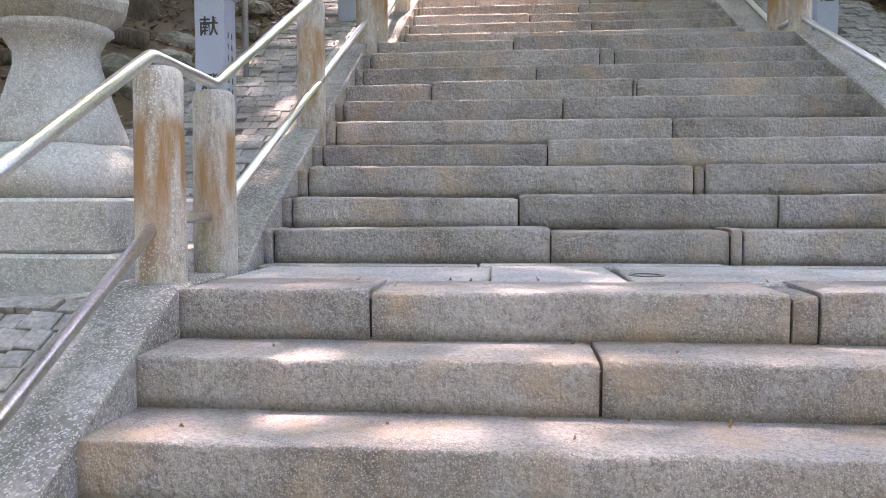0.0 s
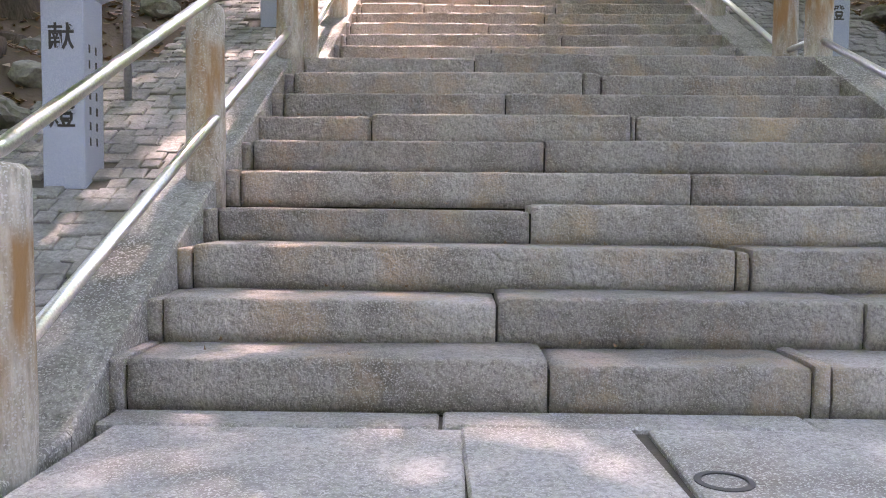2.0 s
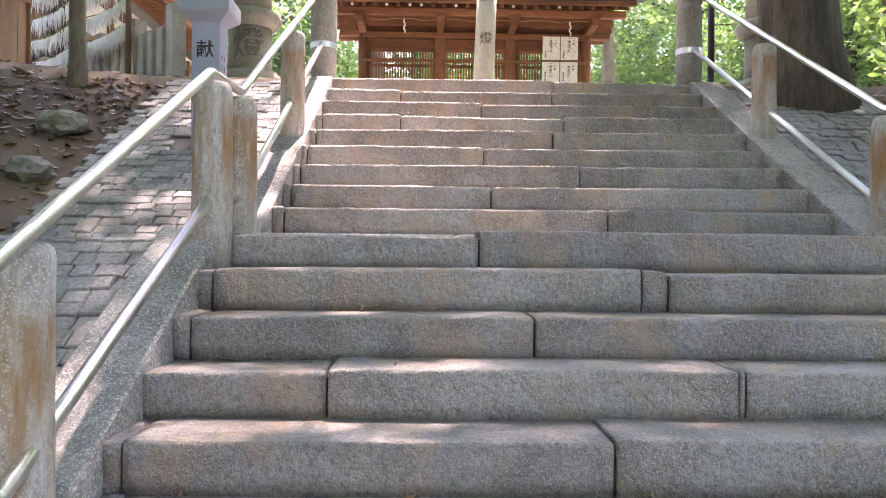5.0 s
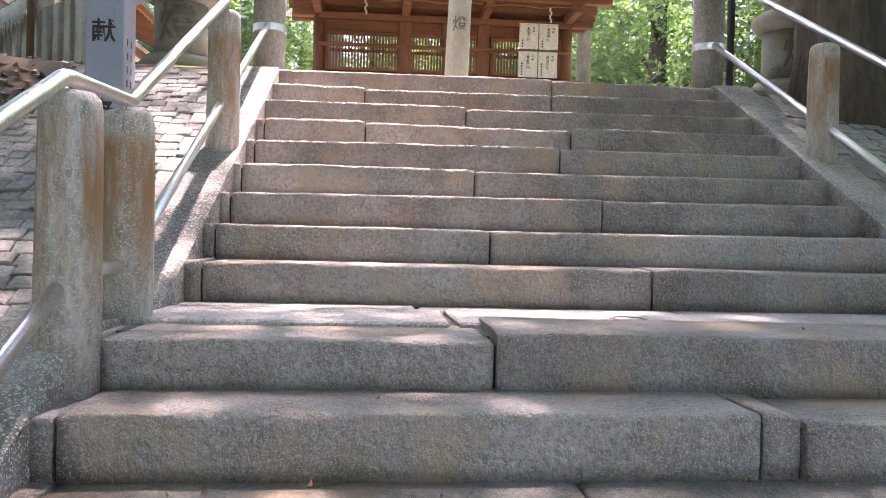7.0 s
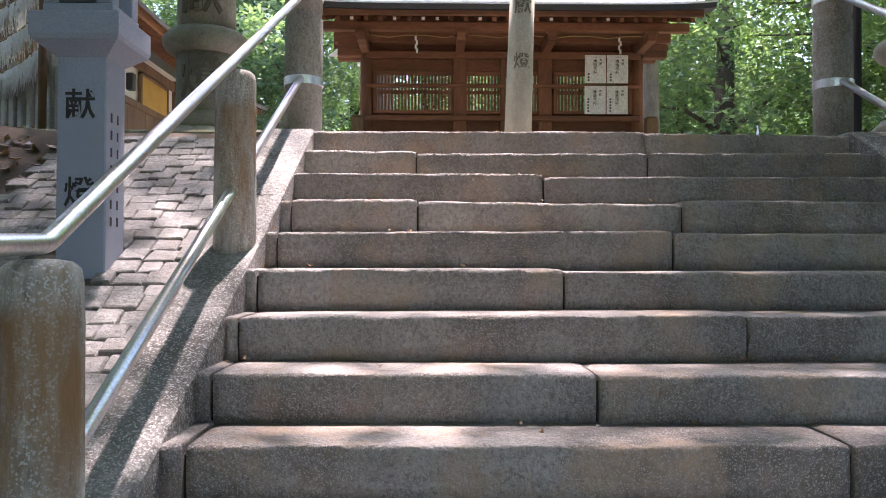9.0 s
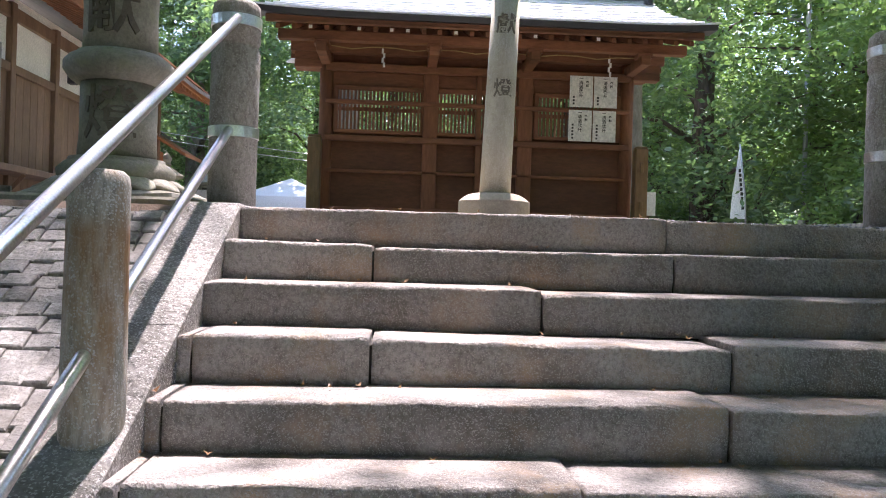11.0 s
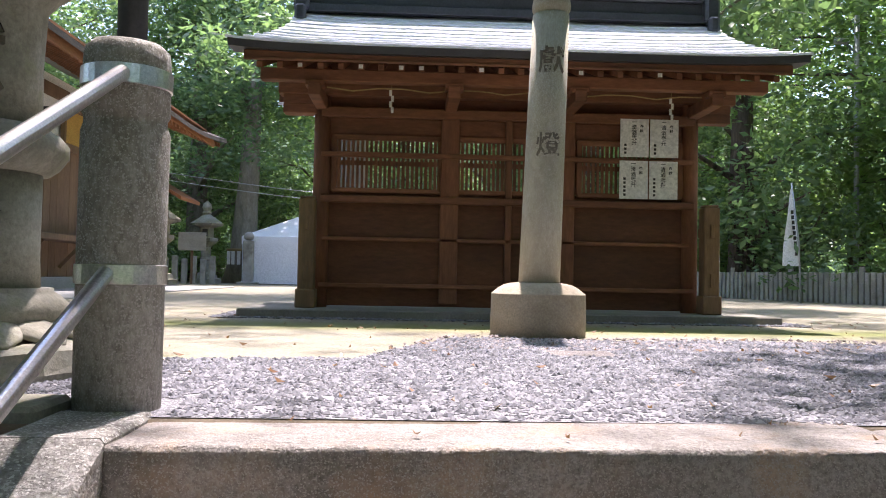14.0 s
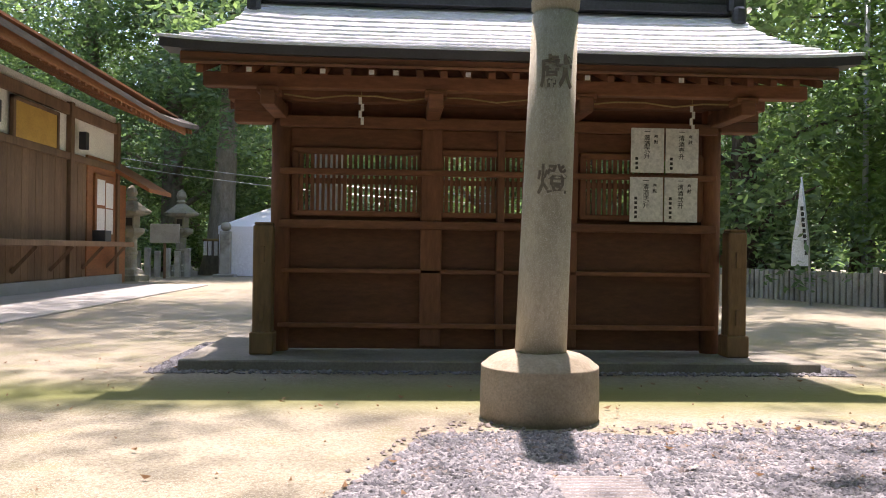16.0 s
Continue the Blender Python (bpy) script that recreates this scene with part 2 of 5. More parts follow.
def mesh_of(name, bm, material, smooth=False):
    me = bpy.data.meshes.new(name)
    bm.normal_update()
    bm.to_mesh(me)
    bm.free()
    me.materials.append(material)
    if smooth:
        me.polygons.foreach_set("use_smooth", [True] * len(me.polygons))
    return me


def part(name, bm, material, parent, label="", smooth=False, at=None):
    """One mesh object under a thing or a part; bm is a bmesh or a finished mesh."""
    me = bm if isinstance(bm, bpy.types.Mesh) else mesh_of(name, bm, material, smooth)
    ob = new(name, me)
    ob.parent = parent
    if at is not None:
        ob.matrix_basis = at
    return tagged(ob, label)


def solid(name, bm, material, label, category, kind="", group="", smooth=False):
    return tagged(new(name, mesh_of(name, bm, material, smooth)), label, category, group, kind)


def from_arrays(name, verts, faces, material, smooth=False):
    """A mesh from an array of corners and an array of faces with one corner count."""
    me = bpy.data.meshes.new(name)
    verts, faces = np.asarray(verts, np.float32), np.asarray(faces, np.int32)
    k = faces.shape[1]
    me.vertices.add(len(verts))
    me.vertices.foreach_set("co", verts.ravel())
    me.loops.add(faces.size)
    me.loops.foreach_set("vertex_index", faces.ravel())
    me.polygons.add(len(faces))
    me.polygons.foreach_set("loop_start", np.arange(len(faces), dtype=np.int32) * k)
    me.polygons.foreach_set("loop_total", np.full(len(faces), k, np.int32))
    me.polygons.foreach_set("use_smooth", np.full(len(faces), smooth))
    me.update(calc_edges=True)
    me.materials.append(material)
    return me


def box(bm, x0, x1, y0, y1, z0, z1, bevel=0.006, m=None):
    """A bevelled box, added to bm."""
    vs = bmesh.ops.create_cube(bm, size=1.0)["verts"]
    for v in vs:
        v.co = Vector((x0 + (v.co.x + 0.5) * (x1 - x0), y0 + (v.co.y + 0.5) * (y1 - y0), z0 + (v.co.z + 0.5) * (z1 - z0)))
        if m:
            v.co = m @ v.co
    if bevel:
        es = list({e for v in vs for e in v.link_edges})
        bmesh.ops.bevel(bm, geom=es, offset=min(bevel, 0.4 * min(abs(x1 - x0), abs(y1 - y0), abs(z1 - z0))), segments=1, affect="EDGES")
    return bm


def boxed(*a, **k):
    return box(bmesh.new(), *a, **k)


def lathe(profile, seg=24, bm=None, square=False, centre=(0, 0, 0), wob=0.0):
    """A turned solid from (radius, height) pairs; square gives four flat sides."""
    bm = bm or bmesh.new()
    n = 4 if square else seg
    off = math.pi / 4 if square else 0
    f = math.sqrt(2) if square else 1
    rings = []
    for r, z in profile:
        ring = []
        for i in range(n):
            a = off + 2 * math.pi * i / n
            p = Vector((r * f * math.cos(a), r * f * math.sin(a), z))
            if wob:
                p += noise.noise_vector(p * 6.0 + Vector(centre)) * wob
            ring.append(bm.verts.new(p + Vector(centre)))
        rings.append(ring)
    for a, b in zip(rings, rings[1:]):
        for i in range(n):
            bm.faces.new((a[i], a[(i + 1) % n], b[(i + 1) % n], b[i]))
    bm.faces.new(list(reversed(rings[0])))
    bm.faces.new(rings[-1])
    return bm


def tube(points, radii, seg=10, bm=None):
    """A round bar or limb along a line of points."""
    bm = bm or bmesh.new()
    if isinstance(radii, (int, float)):
        radii = [radii] * len(points)
    pts = [Vector(p) for p in points]
    rings, up = [], Vector((0.13, 0.31, 0.94))
    for i, p in enumerate(pts):
        d = (pts[min(i + 1, len(pts) - 1)] - pts[max(i - 1, 0)]).normalized()
        s = d.cross(up)
        s = s.normalized() if s.length > 1e-3 else d.cross(Vector((1, 0, 0))).normalized()
        u = s.cross(d)
        rings.append([bm.verts.new(p + (s * math.cos(2 * math.pi * k / seg) + u * math.sin(2 * math.pi * k / seg)) * radii[i]) for k in range(seg)])
    for a, b in zip(rings, rings[1:]):
        for k in range(seg):
            bm.faces.new((a[k], a[(k + 1) % seg], b[(k + 1) % seg], b[k]))
    bm.faces.new(list(reversed(rings[0])))
    bm.faces.new(rings[-1])
    bmesh.ops.recalc_face_normals(bm, faces=bm.faces)
    return bm


def smooth_bar(points, r=0.12, n=5):
    """Points with their corners rounded off."""
    pts = [Vector(p) for p in points]
    out = [pts[0]]
    for a, b, c in zip(pts, pts[1:], pts[2:]):
        p, q = b + (a - b).normalized() * r, b + (c - b).normalized() * r
        for i in range(n + 1):
            t = i / n
            out.append(p * (1 - t) ** 2 + b * 2 * t * (1 - t) + q * t * t)
    return out + [pts[-1]]


def glyph(text, size, depth):
    """One written character as a thin solid, centred, in the x z plane and facing -y."""
    cu = bpy.data.curves.new("glyph", "FONT")
    cu.body, cu.size, cu.extrude, cu.align_x, cu.align_y = text, size, depth, "CENTER", "CENTER"
    cu.resolution_u = 2
    cu.offset = size * 0.012
    ob = bpy.data.objects.new("glyph", cu)
    scene.collection.objects.link(ob)
    bpy.context.view_layer.update()
    me = bpy.data.meshes.new_from_object(ob.evaluated_get(bpy.context.evaluated_depsgraph_get()))
    bpy.data.objects.remove(ob)
    me.transform(Matrix.Rotation(radians(90), 4, "X"))
    return me


def writing(name, text, size, material, parent, at, depth=0.004):
    me = glyph(text, size, depth)
    me.materials.clear()
    me.materials.append(material)
    return part(name, me, material, parent, "", at=at)


# ---- plan ----
RISE = 0.172
STEP_Y = {i: 3.47 + 0.340 * i for i in range(-12, 1)}
STEP_Y.update({i: 4.785 + 0.326 * (i - 1) for i in range(1, 11)})
STEP_Y.update({i: 8.785 + 0.337 * (i - 11) for i in range(11, 20)})
XL, XR = -1.37, 2.2
TOP = 19 * RISE


def slope(y):
    """Height of the line over the step edges, flat on the landings."""
    if y < -0.35:
        return -1.93
    if y < 3.47:
        return 0.506 * (y - 3.47)
    if y < 4.459:
        return 0.0
    if y < 7.719:
        return 0.5276 * (y - 4.459)
    if y < 8.448:
        return 1.72
    if y < 11.481:
        return 1.72 + 0.5104 * (y - 8.448)
    return TOP


def left_x(y):
    """The western edge of the flights, which wander a little."""
    return float(np.interp(y, (3.45, 4.8, 6.4, 7.7, 8.8, 10.5, 11.5), (-1.31, -1.42, -1.405, -1.38, -1.333, -1.30, -1.287)))


def right_x(y):
    """The eastern edge of the flights."""
    return float(np.interp(y, (6.4, 9.2, 11.5), (2.26, 2.12, 2.135)))


def ground_z(x, y):
    """The earth beside and beyond the stairs."""
    z = slope(y) - 0.1
    if y > 11.6:
        z = TOP
    if -1.55 < x < 2.4 and y < 11.75:
        return slope(y) - 1.0 if y < 11.5 else TOP - 0.7
    side = max(0.0, -2.85 - x, x - 3.75)
    fade = min(1.0, max(0.0, (12.5 - y) / 3.0))
    z += min(0.8, 0.28 * side) * fade
    z += 0.05 * noise.noise(Vector((x * 0.9, y * 0.9, 0))) * min(1.0, side * 2) * fade
    return z


# ---- ground ----
def axis(lo, hi, step, far):
    a = list(np.arange(lo, hi + 1e-6, step))
    k, s = [], step
    d = 0
    while d < far:
        s *= 1.35
        d += s
        k.append(d)
    return [lo - d for d in reversed(k)] + a + [hi + d for d in k]


gx, gy = axis(-9.0, 10.0, 0.2, 700), axis(-3.0, 20.0, 0.2, 900)
gv = [(x, y, ground_z(x, y)) for y in gy for x in gx]
nx = len(gx)
gf = [(j * nx + i, j * nx + i + 1, (j + 1) * nx + i + 1, (j + 1) * nx + i) for j in range(len(gy) - 1) for i in range(nx - 1)]


def ground_material():
    """Leaf litter on the banks, pale sandy earth with moss on the shrine's court."""
    m = mat("court_earth", (0.235, 0.212, 0.158), (0.185, 0.166, 0.118), 1.6, 0.97, 1.0, 38, stain=(0.17, 0.165, 0.085), dark=(0.165, 0.14, 0.098), cover=0.47, fleck=(0.30, 0.28, 0.23))
    n, l = m.node_tree.nodes, m.node_tree.links
    b = n["Principled BSDF"]
    old = b.inputs["Base Color"].links[0].from_socket
    g = n.new("ShaderNodeNewGeometry")
    sp = n.new("ShaderNodeSeparateXYZ")
    l.new(g.outputs["Position"], sp.inputs[0])

    def rng(src, a, c):
        r = n.new("ShaderNodeMapRange")
        r.inputs["From Min"].default_value, r.inputs["From Max"].default_value = a, c
        l.new(src, r.inputs["Value"])
        return r.outputs[0]

    def mixc(f, a, c):
        x = n.new("ShaderNodeMix")
        x.data_type = "RGBA"
        l.new(f, x.inputs[0])
        for s, v in ((x.inputs[6], a), (x.inputs[7], c)):
            if isinstance(v, tuple):
                s.default_value = (*v, 1)
            else:
                l.new(v, s)
        return x.outputs[2]

    t = n.new("ShaderNodeTexNoise")
    t.inputs["Scale"].default_value, t.inputs["Detail"].default_value = 1.3, 8
    # moss strip in front of the gate
    t2 = n.new("ShaderNodeMath")
    t2.operation = "MULTIPLY_ADD"
    t2.inputs[1].default_value = 1.6
    l.new(t.outputs["Fac"], t2.inputs[0])
    l.new(sp.outputs["Y"], t2.inputs[2])
    d = n.new("ShaderNodeMath")
    d.operation, d.inputs[1].default_value = "SUBTRACT", 16.75
    l.new(t2.outputs[0], d.inputs[0])
    ab = n.new("ShaderNodeMath")
    ab.operation = "ABSOLUTE"
    l.new(d.outputs[0], ab.inputs[0])
    col = mixc(rng(ab.outputs[0], 0.75, 0.1), old, (0.145, 0.155, 0.052))
    t3 = n.new("ShaderNodeTexNoise")
    t3.inputs["Scale"].default_value, t3.inputs["Detail"].default_value = 9, 6
    soil = mixc(rng(t3.outputs["Fac"], 0.35, 0.7), (0.075, 0.054, 0.038), (0.16, 0.11, 0.075))
    edge = n.new("ShaderNodeMath")
    edge.operation = "MULTIPLY_ADD"
    edge.inputs[1].default_value = 1.0
    l.new(t.outputs["Fac"], edge.inputs[0])
    l.new(sp.outputs["Y"], edge.inputs[2])
    l.new(mixc(rng(edge.outputs[0], 12.0, 12.6), soil, col), b.inputs["Base Color"])
    return m


ground = tagged(new("ground", from_arrays("ground", gv, gf, ground_material(), True)), "pale sandy earth with moss, leaf litter on the banks", "ground", kind="structure")


# ---- stairs ----
def stone_block(x0, x1, y0, y1, zb, zt, seed, tilt=0.0, rough=0.006):
    """A long hewn step stone with a worn front edge."""
    h = zt - zb
    ring = [(y0 + 0.004, zb), (y0 - 0.002, zb + 0.35 * h), (y0 - 0.001, zb + 0.7 * h), (y0, zt - 0.016), (y0 + 0.003, zt - 0.005), (y0 + 0.012, zt),
            (y0 + 0.12, zt), (y1, zt), (y1, zb)]
    n = max(2, int((x1 - x0) / 0.035))
    vs, fs = [], []
    k = len(ring)
    for i in range(n + 1):
        t = i / n
        x = x0 + (x1 - x0) * t
        end = 0.005 if i in (0, n) else 0.0
        for j, (y, z) in enumerate(ring):
            q = noise.noise_vector(Vector((x * 5.0, j * 1.7, seed * 3.1)))
            q2 = noise.noise_vector(Vector((x * 26.0, j * 2.3, seed * 7.7)))
            a = rough if j < 7 else 0.0
            zz = z + (tilt * (t - 0.5) if j > 1 and j != k - 1 else 0)
            wear = -0.004 * max(0, noise.noise(Vector((x * 3.1, seed, 5)))) * (3 if noise.noise(Vector((x * 9, seed, 8))) > 0.45 else 1) if j in (3, 4, 5) else 0
            vs.append((x, y + (q.y * a + q2.y * a * 0.8) + end * (j < 6), zz + (q.z * a * 0.7 + q2.z * a * 0.5) * (j > 1) + wear - (end if 3 <= j <= 7 else 0)))
    for i in range(n):
        for j in range(k):
            fs.append((i * k + j, i * k + (j + 1) % k, (i + 1) * k + (j + 1) % k, (i + 1) * k + j))
    me = bpy.data.meshes.new("step_stone")
    me.from_pydata(vs, [], fs + [tuple(range(k)), tuple(n * k + j for j in reversed(range(k)))])
    bm = bmesh.new()
    bm.from_mesh(me)
    bmesh.ops.recalc_face_normals(bm, faces=bm.faces)
    bm.to_mesh(me)
    bm.free()
    for p in me.polygons:
        p.use_smooth = len(p.vertices) == 4
    me.materials.append(STEP)
    return me


JOINTS = {-8: (0.3,), -7: (-0.5, 0.9), -6: (0.2,), -5: (-0.2, 1.1), -4: (0.6,), -3: (-0.4, 1.0), -2: (1.6,), -1: (0.14,), 0: (-0.62, 0.80, 0.89), 1: (0.06, 0.94, 1.0), 2: (-0.10, 1.27), 3: (0.90, 0.96), 4: (0.08,), 5: (0.90,),
          6: (0.21,), 7: (-0.745, 0.735, 0.765), 8: (0.04,), 9: (0.56, 0.68), 10: (-0.14,), 11: (0.73,), 12: (0.033,), 13: (0.68,), 14: (0.03,), 15: (0.597,),
          16: (-0.608, 0.745), 17: (0.08,), 18: (-0.63, 0.75), 19: (0.82,)}
FILLER = {1: 0.05, 2: 0.06, 3: 0.06, 4: 0.07, 5: 0.08, 6: 0.06, 8: 0.07, 9: 0.06, 10: 0.05, 11: 0.07, 12: 0.05, 13: 0.05, 14: 0.04, 15: 0.05, 16: 0.05}
stairs = thing("stairs", "worn grey granite steps with open joints", "stairs", kind="structure")
rs = random.Random(4)
for i, y in STEP_Y.items():
    deep = {0: 0.40, 10: 0.45}.get(i, 0.40)
    lx = left_x(y)
    xs = [lx - 0.02] + ([lx + FILLER[i]] if i in FILLER else []) + list(JOINTS.get(i, (rs.uniform(-0.5, 1.2),))) + [right_x(y) + 0.03]
    for a, b in zip(xs, xs[1:]):
        dz, dy = rs.uniform(-0.009, 0.009), rs.uniform(-0.012, 0.012)
        if i in (4, 10):
            dz = -0.016 if b < 0.2 else 0.014
        part("step_stone", stone_block(a + 0.005, b - 0.005, y + dy, y + deep, RISE * (i - 1) - 0.012 + 0.004 * rs.random(), RISE * i + dz, rs.random() * 40, rs.uniform(-0.012, 0.012)), STEP, stairs)
core = bmesh.new()
for i, y in STEP_Y.items():
    box(core, left_x(y) - 0.015, right_x(y) + 0.015, y + 0.03, y + 0.6, RISE * (i - 1) - 0.45, RISE * i - 0.03, 0)
part("bedding", core, GAP, stairs, "dark earth in the joints")

# landings of irregular slabs
for lz, la, lb, name in ((0.0, 3.82, 4.80, "lower"), (1.72, 8.10, 8.80, "upper")):
    land = thing("landing", "irregular granite paving slabs on the %s landing" % name, "landing", kind="structure")
    rows = [la, 4.62, lb] if name == "lower" else [la, 8.60, lb]
    for r, (a, b) in enumerate(zip(rows, rows[1:])):
        cuts = [left_x(a)] + {("lower", 0): [-0.22, 0.33, 1.2], ("lower", 1): [-0.3, 0.9], ("upper", 0): [-0.24, 1.15], ("upper", 1): [-0.34, 0.80]}[name, r] + [right_x(a)]
        for c, d in zip(cuts, cuts[1:]):
            bm = bmesh.new()
            sk = rs.uniform(-0.05, 0.05) if c > -1.2 else 0
            dz = rs.uniform(-0.006, 0.004)
            box(bm, c + (0.03 if name == "upper" and c == -0.24 else 0.007), d - 0.007, a + 0.006, b - 0.006, lz - 0.1, lz + dz, 0.008)
            for v in bm.verts:
                v.co.x += sk * (v.co.y - a) if c < v.co.x < d else 0
                v.co.y += 0.012 * noise.noise(v.co * 2)
            part("paving_slab", bm, SLAB, land)
    part("bedding", boxed(left_x(la), right_x(la), la - 0.2, lb, lz - 0.3, lz - 0.018, bevel=0), GAP, land, "dark earth in the joints")
cover = thing("valve_cover", "small round iron cover set in the paving", "cover", (0.43, 4.14, 0.0))
part("rim", lathe([(0.075, -0.03), (0.075, 0.006), (0.058, 0.007), (0.058, 0.003)], 20), DARKM, cover)
part("lid", lathe([(0.056, -0.03), (0.056, 0.003), (0.02, 0.005)], 20), SLAB, cover)
cover2 = copy_thing(cover, pose(0.47, 8.33, 1.72))


# ---- curbs and the sloping sett paths ----
def curb_piece(x0, x1, ya, yb, inner):
    n = max(2, int((yb - ya) / 0.08))
    vs, fs = [], []
    for i in range(n + 1):
        y = ya + (yb - ya) * i / n
        z = slope(y) + 0.012
        q = noise.noise(Vector((y * 4, x0, 2))) * 0.006
        e = 0.012
        prof = [(x0, z - 0.75), (x0 + 0.0, z - e), (x0 + e, z + q), (x1 - e, z + q), (x1, z - e), (x1, z - 0.75)]
        sh = left_x(y) - XL if x0 < 0 else right_x(y) - XR
        vs += [(x + sh + 0.004 * noise.noise(Vector((y * 6, j, 9))), y, zz) for j, (x, zz) in enumerate(prof)]
    for i in range(n):
        for j in range(5):
            fs.append((i * 6 + j, i * 6 + j + 1, (i + 1) * 6 + j + 1, (i + 1) * 6 + j))
    me = bpy.data.meshes.new("curb_stone")
    me.from_pydata(vs, [], fs + [tuple(range(6)), tuple(n * 6 + j for j in range(6))])
    bm = bmesh.new()
    bm.from_mesh(me)
    bmesh.ops.recalc_face_normals(bm, faces=bm.faces)
    bm.to_mesh(me)
    bm.free()
    me.materials.append(CURB)
    return me


for nm, x0, x1 in (("curb_west", XL - 0.28, XL), ("curb_east", XR, XR + 0.28)):
    curb = thing(nm, "weathered stone curb sloping beside the steps", "curb", kind="structure")
    cuts = [-0.6, 0.8, 2.1, 3.47, 4.459, 5.6, 6.7, 7.719, 8.448, 9.5, 10.5, 11.481, 11.86]
    for a, b in zip(cuts, cuts[1:]):
        part("curb_stone", curb_piece(x0, x1, a + 0.002, b - 0.002, 1), CURB, curb)


# ---- posts and rails ----
def rail_post(x, y, z0, z1, r, big=False):
    p = thing("handrail_post", "round weathered stone post holding the handrail" if not big else "thick round stone post with steel bands", "post", (x, y, z0), "handrail posts")
    h = z1 - z0
    if big:
        prof = [(r, -0.05), (r, 0.5), (r, h - 0.28), (r * 0.97, h - 0.27), (r * 0.93, h - 0.255), (r * 0.93, h - 0.235), (r, h - 0.22), (r, h - 0.06), (r * 0.96, h - 0.025), (r * 0.8, h - 0.004), (r * 0.4, h)]
        part("shaft", lathe(prof, 32, wob=0.004, centre=(0, 0, 0)), BIGPOST, p, smooth=True)
        for bz in (0.415, 1.015):
            part("band", lathe([(r + 0.001, bz - 0.03), (r + 0.006, bz - 0.028), (r + 0.006, bz + 0.028), (r + 0.001, bz + 0.03)], 32), STEEL, p, "polished steel band")
    else:
        prof = [(r, -0.22), (r * 1.01, 0.2 * h), (r, 0.5 * h), (r * 0.98, 0.8 * h), (r * 0.97, h - 0.05), (r * 0.9, h - 0.02), (r * 0.72, h - 0.005), (r * 0.3, h)]
        part("shaft", lathe(prof, 22, wob=0.006, centre=(0, 0, 0)), POST, p, smooth=True)
    return p


RAIL_LINES = {
    "west": ((-1.435, 3.62), (-1.425, 4.14), (-1.475, 6.03), (-1.41, 7.70), (-1.395, 8.19), (-1.415, 9.99), (-1.435, 11.97)),
    "east": ((2.40, 3.68), (2.40, 4.26), (2.38, 6.14), (2.29, 7.90), (2.28, 8.46), (2.26, 10.12), (2.275, 11.97)),
}
for side, line in RAIL_LINES.items():
    tops = (0.81, 0.795, 1.65, 2.425, 2.445, 3.29)
    for (x, y), z1 in zip(line, tops):
        rail_post(x, y, slope(y), z1, 0.092)
    rail_post(*line[6], TOP, 4.40, 0.130, True)
    (ax, ay), (bx, by), _, (cx, cy), (ex, ey), _, (hx, hy) = line
    up = [(ax + 0.03, -0.2, 0.845 - 0.506 * (ay + 0.15)), (ax, ay - 0.05, 0.845), (bx, by + 0.02, 0.825), (cx, cy - 0.05, 2.46), (ex, ey + 0.02, 2.48), (hx + (0.03 if side == "west" else -0.03), hy - 0.13, 4.28)]
    lo = [[(ax + 0.03, -0.2, 0.255 - 0.506 * (ay + 0.2)), (ax, ay, 0.255)], [(ax, ay, 0.255), (bx, by, 0.25)], [(bx, by, 0.25), (cx, cy, 1.89)], [(cx, cy, 1.89), (ex, ey, 1.90)], [(ex, ey, 1.905), (hx, hy - 0.13, 3.685)]]
    hr = thing("handrail", "polished stainless steel tube handrail on stone posts", "handrail", (ax, 3.6, 0), "handrails")
    inv = Matrix.Translation((-ax, -3.6, 0))
    part("top_rail", tube([inv @ Vector(p) for p in smooth_bar(up, 0.03)], 0.024, 14), STEEL, hr, smooth=True)
    for seg in lo:
        part("lower_rail", tube([inv @ Vector(p) for p in seg], 0.024, 14), STEEL, hr, smooth=True)


# ---- gate hall ----
GX = 0.45
gate = thing("gate_screen", "reddish brown timber shrine gate with a metal roof", "gate", (GX, 17.82, TOP + 0.085))
GI = Matrix.Translation((-GX, -17.82, -TOP - 0.085))


def gbox(name, x0, x1, y0, y1, z0, z1, material, label="", bevel=0.008, parent=None):
    return part(name, boxed(x0, x1, y0, y1, z0, z1, bevel=bevel, m=GI), material, parent or gate, label)


PLINTH = mat("plinth_stone", (0.26, 0.245, 0.215), (0.18, 0.17, 0.14), 2.0, 0.9, 0.4, 50, dark=(0.11, 0.105, 0.08))
plinth = solid("gate_plinth", boxed(-2.2, 3.1, 17.16, 19.3, TOP - 0.15, TOP + 0.085, bevel=0.012), PLINTH, "low stone plinth under the timber gate", "plinth", kind="structure")
for x in (-1.50, 2.40):
    part("corner_post", lathe([(0.085, 0), (0.085, 2.5)], 18, centre=(x - GX, 0.02, 0)), WOODV, gate, smooth=True)
    part("rear_post", lathe([(0.085, 0), (0.085, 2.5)], 18, centre=(x - GX, 0.92, 0)), WOODV, gate, smooth=True)
for x, w in ((-0.16, 0.19), (1.06, 0.19), (0.46, 0.07)):
    gbox("mullion", x - w / 2, x + w / 2, 17.76, 17.9, 3.4, 5.36, WOODV)
for z0, z1, y0 in ((5.33, 5.43, 17.72), (4.915, 4.97, 17.74), (4.44, 4.515, 17.73), (4.045, 4.085, 17.76), (3.56, 3.605, 17.74)):
    gbox("cross_rail", -1.50, 2.42, y0, 17.8, z0, z1, WOOD)
gbox("upper_panel", -1.46, 2.38, 17.84, 17.86, 5.14, 5.34, PANEL)
